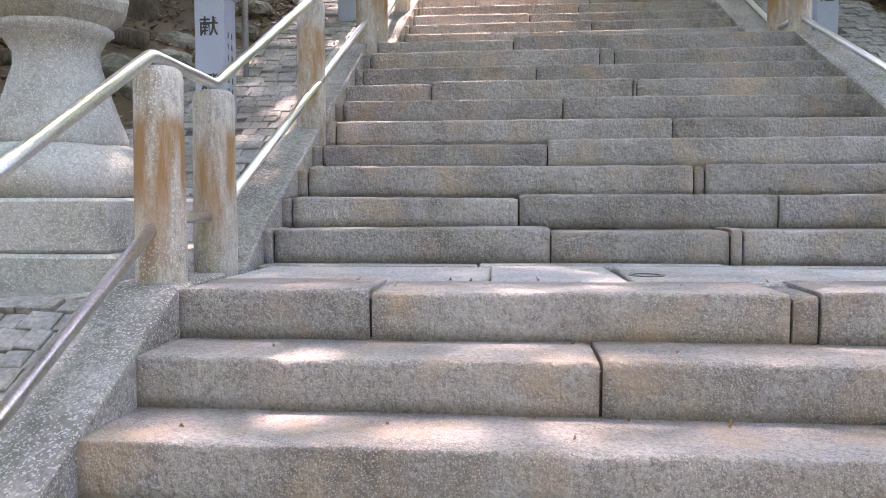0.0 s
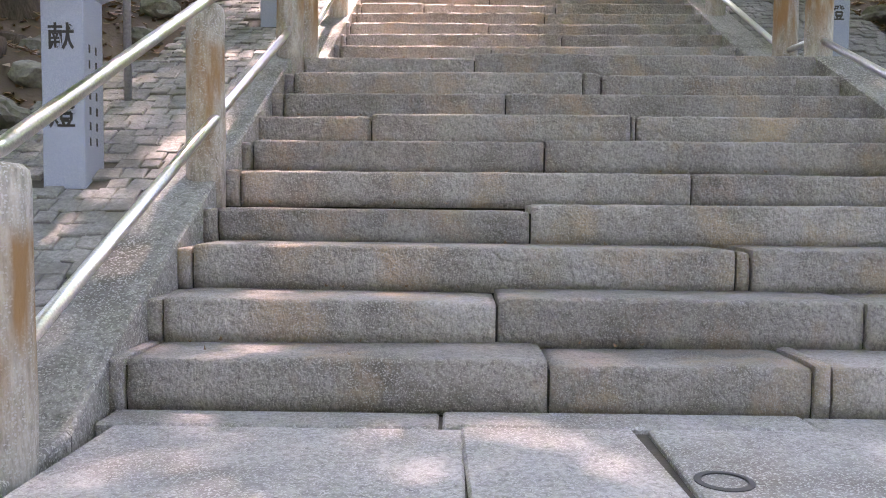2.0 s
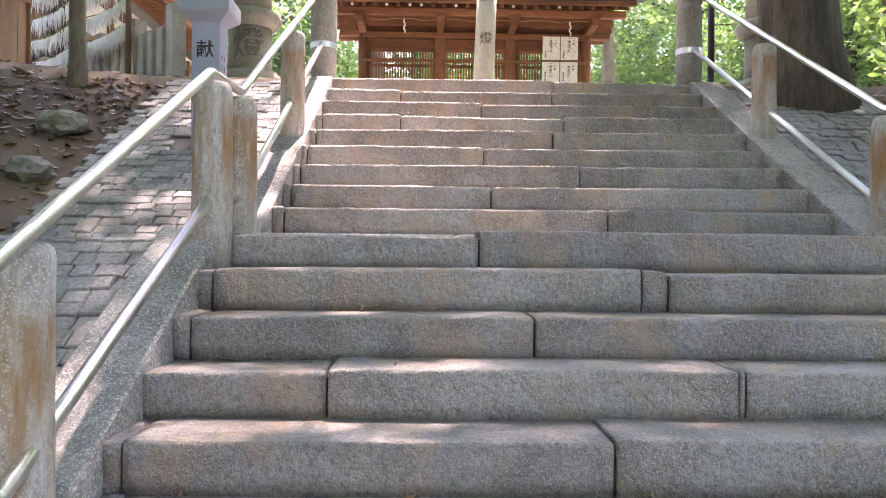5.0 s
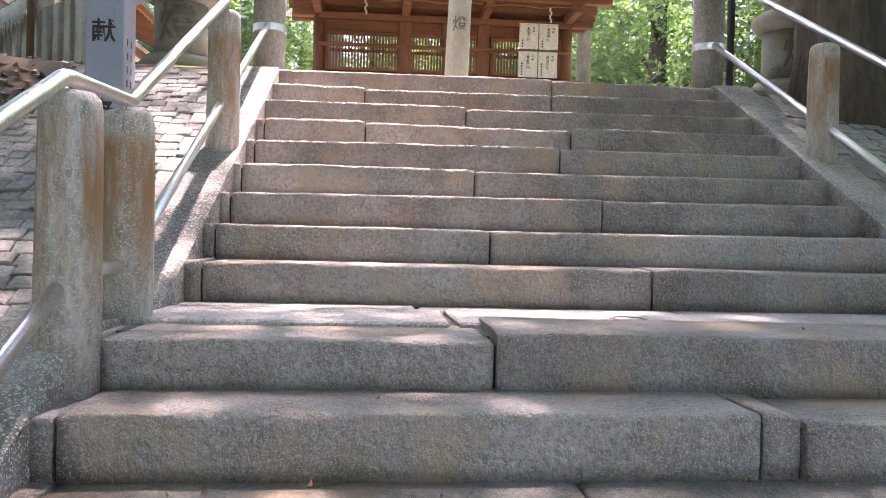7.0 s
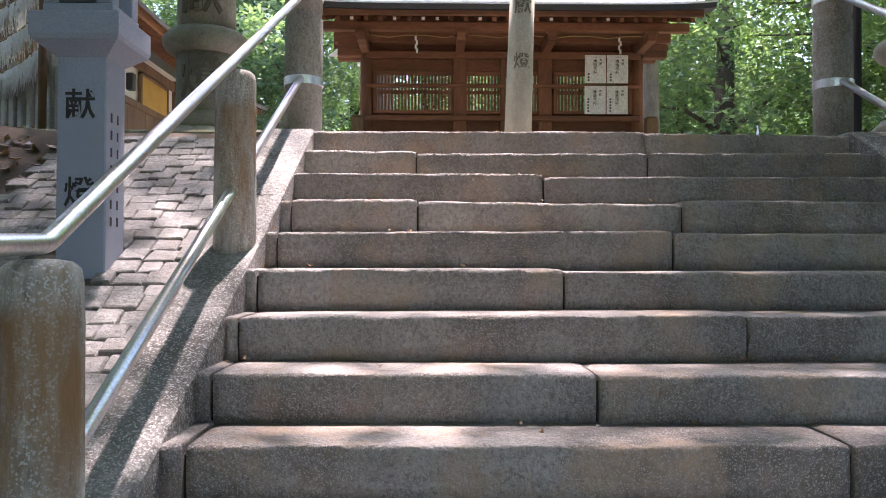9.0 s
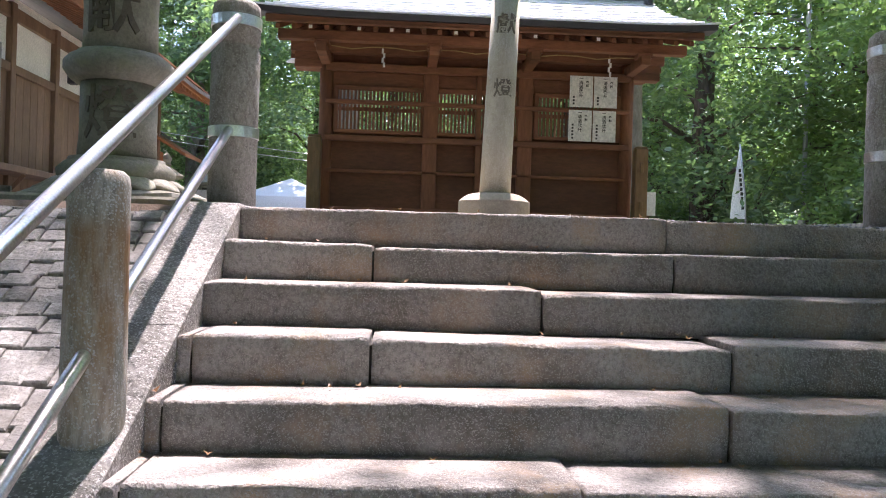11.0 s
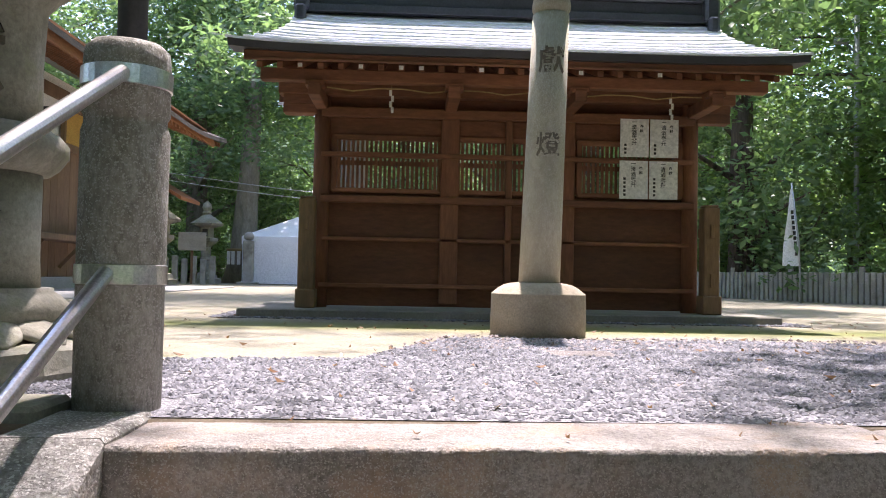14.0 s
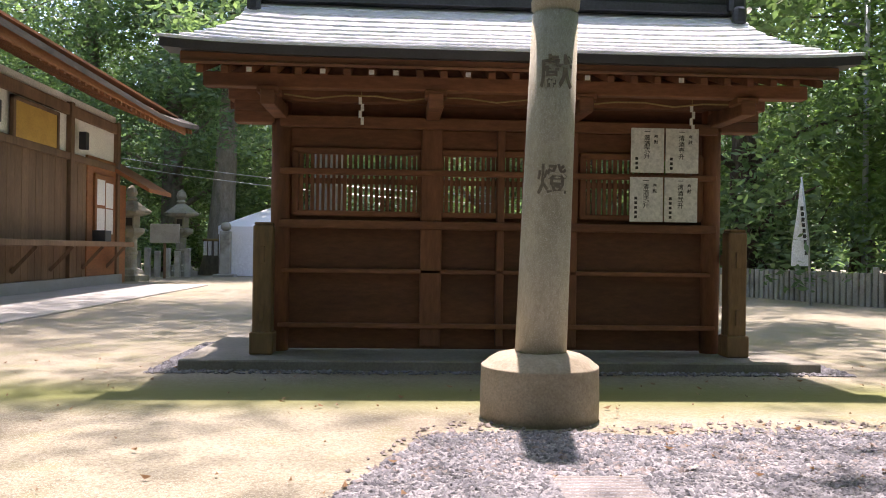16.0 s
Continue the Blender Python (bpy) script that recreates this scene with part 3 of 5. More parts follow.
gbox("lower_panel", -1.46, 2.38, 17.84, 17.86, 3.37, 4.57, PANEL)
gbox("lintel_board", -1.46, 2.38, 17.86, 17.88, 5.40, 5.57, PANEL)
for a, b in ((-1.34, -0.29), (-0.05, 0.42), (0.50, 0.95), (1.24, 2.26)):
    gbox("window_frame", a - 0.05, b + 0.05, 17.80, 17.85, 5.10, 5.16, WOOD)
    gbox("window_frame", a - 0.05, b + 0.05, 17.80, 17.85, 4.55, 4.60, WOOD)
    gbox("window_frame", a - 0.06, a, 17.80, 17.86, 4.57, 5.14, WOODV)
    gbox("window_frame", b, b + 0.06, 17.80, 17.86, 4.57, 5.14, WOODV)
    n = int((b - a) / 0.047)
    for k in range(n):
        x = a + (k + 0.5) * (b - a) / n
        w = 0.0125 + 0.004 * rs.random()
        gbox("slat", x - w, x + w, 17.815, 17.835, 4.58, 5.12, WOODV, bevel=0)
    gbox("slat_tie", a, b, 17.838, 17.85, 4.84, 4.89, WOODV, bevel=0)
# the blind pieces between the windows
for a, b in ((-1.48, -1.40), (-0.23, -0.11), (0.48, 0.44), (1.01, 1.18), (2.32, 2.39)):
    gbox("filler_board", min(a, b), max(a, b), 17.845, 17.865, 4.5, 5.2, PANEL, bevel=0)
# brackets, purlin, rafters
gbox("head_beam", -1.95, 2.85, 17.72, 17.92, 5.555, 5.70, WOOD)
gbox("eave_purlin", -2.02, 2.92, 17.10, 17.22, 5.545, 5.66, WOOD)
gbox("rear_purlin", -2.02, 2.92, 18.75, 18.87, 5.545, 5.66, WOOD)
gbox("rear_head_beam", -1.6, 2.5, 18.66, 18.80, 5.42, 5.55, WOOD)
for x in (-1.50, -0.16, 1.06, 2.40):
    gbox("bracket_arm", x - 0.06, x + 0.06, 17.05, 18.0, 5.40, 5.52, WOOD)
    gbox("bracket_block", x - 0.09, x + 0.09, 17.06, 17.25, 5.49, 5.548, WOOD)
    gbox("strut", x - 0.055, x + 0.055, 17.74, 17.88, 5.40, 5.56, WOODV)
for x in (-1.9, 2.8):
    gbox("gable_arm", min(x, x + 0.35 if x < 0 else x - 0.35), max(x, x + 0.35 if x < 0 else x - 0.35), 17.74, 17.9, 5.36, 5.46, WOOD)
    gbox("gable_arm", min(x, x + 0.3 if x < 0 else x - 0.3), max(x, x + 0.3 if x < 0 else x - 0.3), 17.74, 17.9, 5.46, 5.56, WOOD)
for k in range(27):
    x = -1.98 + k * 4.86 / 26
    bm = bmesh.new()
    box(bm, x - 0.028, x + 0.028, 16.84, 17.9, -0.03, 0.03, 0.004)
    for v in bm.verts:
        v.co.z += 5.62 + (v.co.y - 16.84) * 0.33
    bmesh.ops.transform(bm, matrix=GI, verts=bm.verts)
    part("rafter", bm, WOOD, gate)
    if k in (2, 5, 7, 8, 11, 16, 20):
        gbox("rafter_cap", x - 0.02, x + 0.02, 16.83, 16.838, 5.604, 5.640, PAPER, "small white painted rafter end", bevel=0)
bm = bmesh.new()
box(bm, -2.1, 3.0, 16.78, 18.12, -0.012, 0.012, 0)
for v in bm.verts:
    v.co.z += 5.675 + (v.co.y - 16.84) * 0.345
bmesh.ops.transform(bm, matrix=GI, verts=bm.verts)
part("soffit_board", bm, WOOD, gate)
gbox("infill_board", -1.97, 2.87, 17.905, 17.925, 5.50, 6.02, PANEL)
gbox("fascia", -2.12, 3.02, 16.80, 16.84, 5.655, 5.745, WOOD)
# roof sheets in overlapping courses, curving up at the ends
RY0, RY1, RZ0, RZ1 = 16.70, 18.15, 5.775, 6.53


def roof_course(k, n, back=False):
    bm = bmesh.new()
    t0, t1 = k / n, (k + 1) / n + 0.04
    cols = 28
    rows = []
    for t, lift in ((t0, 0.026), (t1, 0.0)):
        row = []
        for i in range(cols + 1):
            u = i / cols * 2 - 1
            half = 2.72 - 0.42 * min(1, t * 1.5) ** 0.6 if t < 0.999 else 2.30
            x = GX + u * half
            y = RY0 + (RY1 - RY0) * t
            z = RZ0 + (RZ1 - RZ0) * (0.62 * t + 0.38 * t * t) + lift + 0.045 * abs(u) ** 6 * (1 - 0.4 * t)
            if back:
                y = 2 * RY1 - y
            row.append((x, y, z))
        rows.append(row)
    lo = [bm.verts.new(p) for p in rows[0]]
    hi = [bm.verts.new(p) for p in rows[1]]
    lo2 = [bm.verts.new((p[0], p[1], p[2] - 0.022)) for p in rows[0]]
    hi2 = [bm.verts.new((p[0], p[1], p[2] - 0.022)) for p in rows[1]]
    for i in range(cols):
        bm.faces.new((lo[i], lo[i + 1], hi[i + 1], hi[i]))
        bm.faces.new((lo2[i], lo2[i + 1], lo[i + 1], lo[i]))
        bm.faces.new((hi2[i], hi2[i + 1], lo2[i + 1], lo2[i]))
    for a, b, c, d in ((lo, lo2, hi2, hi),):
        for e in (0, cols):
            bm.faces.new((a[e], b[e], c[e], d[e]))
    bmesh.ops.recalc_face_normals(bm, faces=bm.faces)
    bmesh.ops.transform(bm, matrix=GI, verts=bm.verts)
    return bm


roof = part("roof", boxed(-1.75, 2.65, 17.9, 18.4, 5.98, 6.03, m=GI), PANEL, gate, "metal sheet roof in courses, sky reflection in its pale colour")
for k in range(10):
    for bk in (False, True):
        part("roof_course", roof_course(k, 10, bk), ROOF, roof)
# thick dark eave edge
bm = bmesh.new()
for i in range(28):
    u0, u1 = i / 14 - 1, (i + 1) / 14 - 1
    q = []
    for u in (u0, u1):
        x, zz = GX + u * 2.70, RZ0 + 0.045 * abs(u) ** 6
        q.append([Vector((x, RY0 + 0.01, zz + 0.004)), Vector((x, RY0 + 0.03, zz - 0.06)), Vector((x, RY0 + 0.30, zz - 0.05))])
    vv = [[bm.verts.new(GI @ p) for p in r] for r in q]
    for j in range(2):
        bm.faces.new((vv[0][j], vv[1][j], vv[1][j + 1], vv[0][j + 1]))
part("eave_edge", bm, DARKM, roof, "dark layered eave edge")
for x0, x1, z0, z1, y0, y1 in ((-1.78, 2.68, 6.51, 6.60, 17.98, 18.32), (-1.76, 2.66, 6.60, 6.73, 18.02, 18.28), (-1.80, 2.70, 6.73, 6.79, 17.96, 18.34)):
    gbox("ridge", x0, x1, y0, y1, z0, z1, RIDGE, "dark ridge with stepped cap", parent=roof)
for x in (-1.80, 2.64):
    gbox("ridge_end", x - 0.05, x + 0.11, 17.90, 18.4, 6.50, 6.86, RIDGE, "dark moulded ridge end", 0.03, parent=roof)
    gbox("ridge_end", x - 0.03, x + 0.09, 17.84, 17.95, 6.37, 6.55, RIDGE, "", 0.03, parent=roof)
# short wing posts with caps and wedges at the two ends
for x in (-1.60, 2.53):
    wp = thing("wing_post", "weathered brown timber stub post with mortise", "post", (x, 17.60, TOP + 0.085), "wing posts beside the gate")
    part("shaft", boxed(-0.082, 0.082, -0.08, 0.08, 0.16, 1.10, bevel=0.012), WEDGE, wp)
    part("cap", boxed(-0.075, 0.075, -0.07, 0.07, 1.10, 1.125, bevel=0.01), WEDGE, wp)
    part("foot", boxed(-0.10, 0.10, -0.10, 0.10, 0.0, 0.19, bevel=0.01), WEDGE, wp, "mossy foot shoe")
    part("wedge", boxed(-0.02, 0.02, -0.10, -0.07, 0.78, 0.92, bevel=0.004), WEDGE, wp)
    part("wedge", boxed(-0.02, 0.02, -0.10, -0.07, 0.28, 0.42, bevel=0.004), WEDGE, wp)
    part("tie", boxed(-0.03, 0.03, 0.08, 0.25, 0.80, 0.90, bevel=0.004), WEDGE, wp)
# white offering sheets
for k, (x, z) in enumerate(((1.62, 4.98), (1.935, 4.98), (1.615, 4.54), (1.93, 4.54))):
    s = thing("offering_notice", "white paper notice with brush writing", "notice", (x, 17.715, z), "offering notices on the gate")
    part("sheet", boxed(0, 0.30, -0.004, 0.004, 0.0, 0.40, bevel=0), PAPER, s)
    for j, ch in enumerate("一清酒弐升" if k != 1 else "一清酒壱升"):
        writing("character", ch, 0.055, INK_SHADE, s, pose(0.145, -0.0045, 0.365 - 0.055 * j), 0.0008)
    for j, ch in enumerate("奉献"):
        writing("character", ch, 0.04, INK_SHADE, s, pose(0.225, -0.0045, 0.32 - 0.045 * j), 0.0008)
    for j in range(3 if k < 2 else 5):
        part("written_bar", boxed(0.04, 0.065, -0.0055, -0.004, 0.03 + 0.042 * j, 0.055 + 0.042 * j, bevel=0), INK_SHADE, s)
# zig-zag paper streamers
for x in (-0.77, 2.02):
    st = thing("paper_streamer", "white folded paper streamer hung from the eave", "streamer", (x, 17.3, 5.53), "paper streamers")
    bm = bmesh.new()
    for j in range(4):
        o = 0.009 * (-1) ** j
        box(bm, o - 0.013, o + 0.013, -0.002 - 0.004 * j, 0.002 - 0.004 * j, -0.24 + 0.055 * j, -0.18 + 0.055 * j, 0)
    part("folded_paper", bm, PAPER, st)
    part("string", tube([(0, 0, -0.03), (0, 0, 0.12)], 0.003, 5), ROPE, st)
rope = solid("eave_rope", tube([(-1.4 + 0.25 * i, 17.26, 5.52 - 0.03 * (i % 3 == 1)) for i in range(16)], 0.007, 6), ROPE, "thin straw rope strung under the gate eave", "rope")

# ---- pillar with carved characters ----
pil = thing("stone_lantern_pillar", "tall round granite lantern pillar with carved characters", "stone lantern", (0.412, 15.42, TOP + 0.03))
part("base", lathe([(0.352, -0.12), (0.355, 0.1), (0.352, 0.27), (0.352, 0.278), (0.348, 0.283), (0.338, 0.288), (0.305, 0.318), (0.257, 0.345), (0.21, 0.357), (0.165, 0.362)], 48, wob=0.004), PBASE, pil, "drum base with domed top", True)


def leaning(bm):
    for v in bm.verts:
        v.co.x += 0.005 + 0.030 * (v.co.z - 0.34)
    return bm


part("shaft", leaning(lathe([(0.155, 0.34), (0.151, 0.9), (0.145, 1.6), (0.138, 2.38)], 40)), PILLAR, pil, smooth=True)
part("neck_ring", leaning(lathe([(0.133, 2.38), (0.127, 2.385), (0.127, 2.40), (0.143, 2.415), (0.146, 2.46), (0.138, 2.50), (0.132, 2.55)], 40)), PILLAR, pil, smooth=True)
part("upper_shaft", leaning(lathe([(0.132, 2.55), (0.129, 3.0), (0.142, 3.05), (0.12, 3.12), (0.02, 3.15)], 40)), PILLAR, pil, smooth=True)
for ch, z, s, r in (("獻", 2.0, 0.21, 0.1415), ("燈", 1.37, 0.19, 0.147)):
    me = glyph(ch, s, 0.01)
    for v in me.vertices:
        a = (v.co.x - 0.0) / r
        rr = r - v.co.y - 0.006
        v.co = Vector((math.sin(a) * rr + 0.005 + 0.030 * (z - 0.34), -math.cos(a) * rr, v.co.z + z))
    me.materials.clear()
    me.materials.append(CARVED_SHADE)
    part("character", me, CARVED_SHADE, pil, "carved character with groove shade in its dark colour")


# ---- trees ----
def leaves(n, spots, spread, size, seed, flat=0.6):
    """Leaf blades in clumps round the given spots: corners and faces."""
    g = np.random.default_rng(seed)
    spots = np.asarray(spots, float)
    c = spots[g.integers(0, len(spots), n)]
    off = g.normal(size=(n, 3))
    off *= (spread * g.random(n) ** 0.4 / np.maximum(1e-6, np.linalg.norm(off, axis=1)))[:, None]
    off[:, 2] *= flat
    c = c + off
    d1 = g.normal(size=(n, 3))
    d1[:, 2] *= 0.5
    d1 /= np.linalg.norm(d1, axis=1)[:, None]
    d2 = np.cross(d1, g.normal(size=(n, 3)))
    d2 /= np.linalg.norm(d2, axis=1)[:, None]
    s = size * (0.6 + 0.8 * g.random(n))[:, None]
    v = np.stack([c - d1 * s, c - d2 * s * 0.38, c + d1 * s, c + d2 * s * 0.38], axis=1).reshape(-1, 3)
    return v, np.arange(n * 4).reshape(-1, 4)


def tree(x, y, z, h, r, seed, bark=None, leaf=None, crown=2.5, n=7000, lean=(0, 0), size=0.09, low=0.45, label="", group="trees round the court", limbs=9):
    g = random.Random(seed)
    t = thing("tree", label or "tall evergreen tree with dark bark and leafy crown", "tree", (x, y, z), group)
    pts, rad = [], []
    for i in range(13):
        f = i / 12
        pts.append((lean[0] * f * h + 0.12 * math.sin(f * 5 + seed) * f, lean[1] * f * h + 0.12 * math.cos(f * 4 + seed) * f - 0.0, f * h - 0.15))
        rad.append(r * (1.25 - f * 1.05) if f > 0.06 else r * (1.75 - 7 * f))
    bm = tube(pts, rad, 20)
    for v in bm.verts:
        a = math.atan2(v.co.y, v.co.x)
        v.co += Vector((math.cos(a), math.sin(a), 0)) * r * 0.12 * noise.noise(Vector((math.cos(a) * 2.5, math.sin(a) * 2.5, v.co.z * 0.5 + seed)))
    part("trunk", bm, bark or BARK, t, smooth=True)
    spots = []
    bm = bmesh.new()
    for k in range(limbs):
        f = low + (0.97 - low) * k / (limbs - 1)
        p = Vector(pts[min(12, int(f * 12))])
        a = k * 2.4 + seed
        ln = crown * (0.55 + 0.6 * g.random()) * (1.15 - 0.55 * f)
        e = p + Vector((math.cos(a) * ln, math.sin(a) * ln, ln * (0.25 + 0.3 * g.random())))
        m1 = p.lerp(e, 0.5) + Vector((0, 0, 0.12 * ln))
        tube([p, m1, e], [r * 0.35 * (1.2 - f), r * 0.2 * (1.2 - f), 0.015], 7, bm)
        for q in range(7):
            w = p.lerp(e, 0.35 + 0.75 * g.random())
            spots.append(w + Vector((g.gauss(0, 1), g.gauss(0, 1), g.gauss(0, 0.7))) * crown * 0.28)
    part("limb_frame", bm, bark or BARK, t, smooth=True)
    v, f = leaves(n, spots, crown * 0.33, size, seed)
    part("crown", from_arrays("crown", v, f, leaf or LEAF), leaf or LEAF, t, "uneven crown of small green leaves")
    return t


# trees on the banks beside the steps
tree(-4.25, 9.3, 1.9, 10.0, 0.27, 3, lean=(-0.15, 0.02), crown=4.4, n=15000, size=0.12, low=0.6, label="leaning dark trunk on the leaf-strewn bank", group="bank trees")
tree(-4.5, 10.4, 2.3, 9.5, 0.20, 4, lean=(0.10, -0.03), crown=4.2, n=13000, size=0.12, low=0.55, group="bank trees", label="slim dark trunk on the leaf-strewn bank")
tree(3.15, 11.3, 2.85, 10.0, 0.31, 5, lean=(-0.05, 0.0), crown=4.6, n=14000, size=0.115, low=0.6, group="bank trees", label="thick red-brown trunk beside the sett path")
tree(4.1, 9.6, 2.0, 9.0, 0.18, 6, lean=(-0.10, -0.03), crown=4.4, n=14000, size=0.12, low=0.55, group="bank trees", label="slim dark trunk behind the pale lantern")
# next two stay out of view; their dense crowns are added to shade the steps
tree(-4.9, 4.9, 0.6, 10.0, 0.24, 7, crown=5.6, n=30000, size=0.105, low=0.6, lean=(0.14, 0.03), limbs=12, group="bank trees", label="unseen tall tree shading the lower steps")
tree(5.2, 5.4, 0.6, 10.0, 0.24, 8, crown=5.4, n=24000, size=0.095, low=0.6, lean=(-0.14, 0.03), limbs=12, group="bank trees", label="unseen tall tree shading the lower steps")
tree(-3.55, 11.2, 2.95, 6.5, 0.065, 9, bark=BARK2, crown=1.6, n=3000, low=0.6, group="bank trees", label="thin mossy trunk near the stone fence")

# two trees added as shadow casters for the gravel and the court's left edge
tree(6.3, 14.4, TOP, 11.0, 0.28, 31, crown=4.4, n=14000, size=0.11, low=0.62, lean=(-0.13, 0.02), limbs=12, group="bank trees", label="tall tree added to shade the gravel")
tree(-5.9, 15.6, TOP, 12.0, 0.26, 32, crown=4.6, n=16000, size=0.11, low=0.62, lean=(0.10, 0.05), limbs=12, group="bank trees", label="tall tree added to shade the court's edge")

# wood behind and round the court
wood_a = tree(8.5, 31.0, TOP, 13, 0.32, 11, crown=4.2, n=22000, size=0.115, low=0.12, limbs=14)
wood_b = tree(12.5, 28.0, TOP, 14, 0.34, 12, crown=4.4, n=22000, size=0.115, low=0.10, limbs=14, leaf=LEAF2)
wood_c = tree(-9.5, 43.0, TOP, 15, 0.4, 13, bark=BARK2, crown=4.6, n=22000, size=0.12, low=0.2, limbs=14)
wr = random.Random(8)
# last six copies stand unseen below the steps, added to dim the risers
for src, x, y in ((wood_a, 5.5, 36), (wood_b, 9.0, 37), (wood_b, 13.5, 34), (wood_b, 16, 30), (wood_b, 17.5, 25), (wood_c, 3.0, 41), (wood_a, -1.0, 43), (wood_b, -4.5, 46), (wood_a, -8.0, 47),
                  (wood_c, -13.0, 44), (wood_a, -14.5, 38), (wood_b, -17, 33), (wood_b, 20, 36), (wood_c, 12, 43), (wood_b, 1.0, 50), (wood_a, -11.0, 52), (wood_c, 21, 28), (wood_a, 7, 47), (wood_b, -20, 45),
                  (wood_b, 13.5, 22.5), (wood_b, 19, 19.5), (wood_a, -16, 24), (wood_c, -18, 16), (wood_a, -13, 9), (wood_b, 12.5, 14), (wood_a, 11, 7), (wood_c, -12, 1), (wood_a, 12, -2), (wood_a, -5.6, -3.2), (wood_b, 5.8, -3.8), (wood_a, -1.5, -9.5), (wood_c, 3.5, -11), (wood_b, -8.5, -8), (wood_a, 8.5, -9)):
    k = 0.85 + 0.35 * wr.random()
    copy_thing(src, pose(x, y, TOP if y > 12 else (1.0 if y > 0.5 else ground_z(x, y) - 0.05), 0, 0, wr.uniform(0, 360)) @ Matrix.Scale(k, 4))
tree(-7.0, 40.0, TOP, 13, 0.42, 21, bark=BARK2, lean=(0.06, 0), crown=4.0, n=12000, size=0.15, low=0.5, label="old grey trunk girdled with a straw rope")
# trunk hidden by the gate; added so that its crown shades the left court
tree(-1.8, 25.5, TOP, 13, 0.3, 33, bark=BARK2, crown=5.2, n=15000, size=0.12, low=0.5, limbs=12, label="tall tree added behind the gate to shade the court")
tree(3.9, 22.5, TOP, 9, 0.16, 22, bark=BARK2, crown=2.6, n=7000, size=0.12, low=0.45, label="pale trunk behind the gate")


def shrub(x, y, z, w, h, seed, leaf):
    g = random.Random(seed)
    s = thing("shrub", "dense evergreen shrub with glossy leaves", "shrub", (x, y, z), "shrubs at the wood's edge")
    bm, spots = bmesh.new(), []
    for k in range(9):
        e = Vector((g.gauss(0, w * 0.4), g.gauss(0, w * 0.35), h * (0.35 + 0.6 * g.random())))
        tube([(0, 0, -0.1), e * 0.5 + Vector((0, 0, 0.1)), e], [0.05, 0.03, 0.01], 6, bm)
        for q in range(5):
            spots.append(e * (0.5 + 0.6 * g.random()) + Vector((g.gauss(0, w * 0.2), g.gauss(0, w * 0.2), g.gauss(0, h * 0.1))))
    part("stem_frame", bm, BARK, s)
    v, f = leaves(5000, spots, w * 0.33, 0.085, seed)
    v[:, 2] = np.maximum(v[:, 2], 0.02)
    part("foliage", from_arrays("foliage", v, f, leaf), leaf, s)
    return s


sh_a = shrub(9.2, 30.2, TOP, 2.4, 2.6, 1, LEAF)
sh_b = shrub(10.5, 27.0, TOP, 2.2, 2.2, 2, LEAF2)
for src, x, y in ((sh_a, 11.5, 24.5), (sh_b, 8.2, 33), (sh_a, 6.5, 34), (sh_b, -3.5, 42), (sh_a, -5.5, 43.5), (sh_b, -9.5, 42), (sh_a, -11, 40), (sh_a, 12.8, 22), (sh_b, 13.5, 26), (sh_a, -6.5, 8.5), (sh_b, -7, 10.5),
                  (sh_a, -6.2, 6.3), (sh_b, 6.6, 9.5), (sh_b, 7.5, 14.0), (sh_a, 1.5, 44)):
    copy_thing(src, pose(x, y, ground_z(x, y), 0, 0, wr.uniform(0, 360)))


def far_wood():
    """The closed wood beyond the court: leaf clumps on a rising ring of slopes."""
    g = np.random.default_rng(77)
    spots = []
    for k in range(520):
        a = g.uniform(-1.25, 1.25)
        d = g.uniform(46, 62)
        spots.append((math.sin(a) * d, 8 + math.cos(a) * d, TOP + abs(g.normal()) * 6.0 + 0.8))
    v, f = leaves(46000, spots, 2.6, 0.34, 5)
    return tagged(new("far_wood", from_arrays("far_wood", v, f, LEAF)), "dense dark green wood beyond the court", "trees", kind="stuff")


far_wood()
hill_v, hill_f = [], []
for i in range(49):
    a = 2 * math.pi * i / 48
    for r, z in ((66, TOP - 0.5), (70, TOP + 9), (80, TOP + 16), (120, TOP + 10)):
        hill_v.append((math.sin(a) * r, 8 + math.cos(a) * r, z + 1.5 * math.sin(a * 5)))
for i in range(48):
    for j in range(3):
        hill_f.append((i * 4 + j, i * 4 + j + 1, i * 4 + j + 5, i * 4 + j + 4))
WOODS = mat("far_foliage", (0.05, 0.095, 0.04), (0.03, 0.06, 0.025), 0.6, 0.95, 0.8, 4, dark=(0.02, 0.035, 0.015))
tagged(new("backdrop", from_arrays("backdrop", hill_v, hill_f, WOODS, True)), "wooded hills closing the view", "hill", kind="structure")


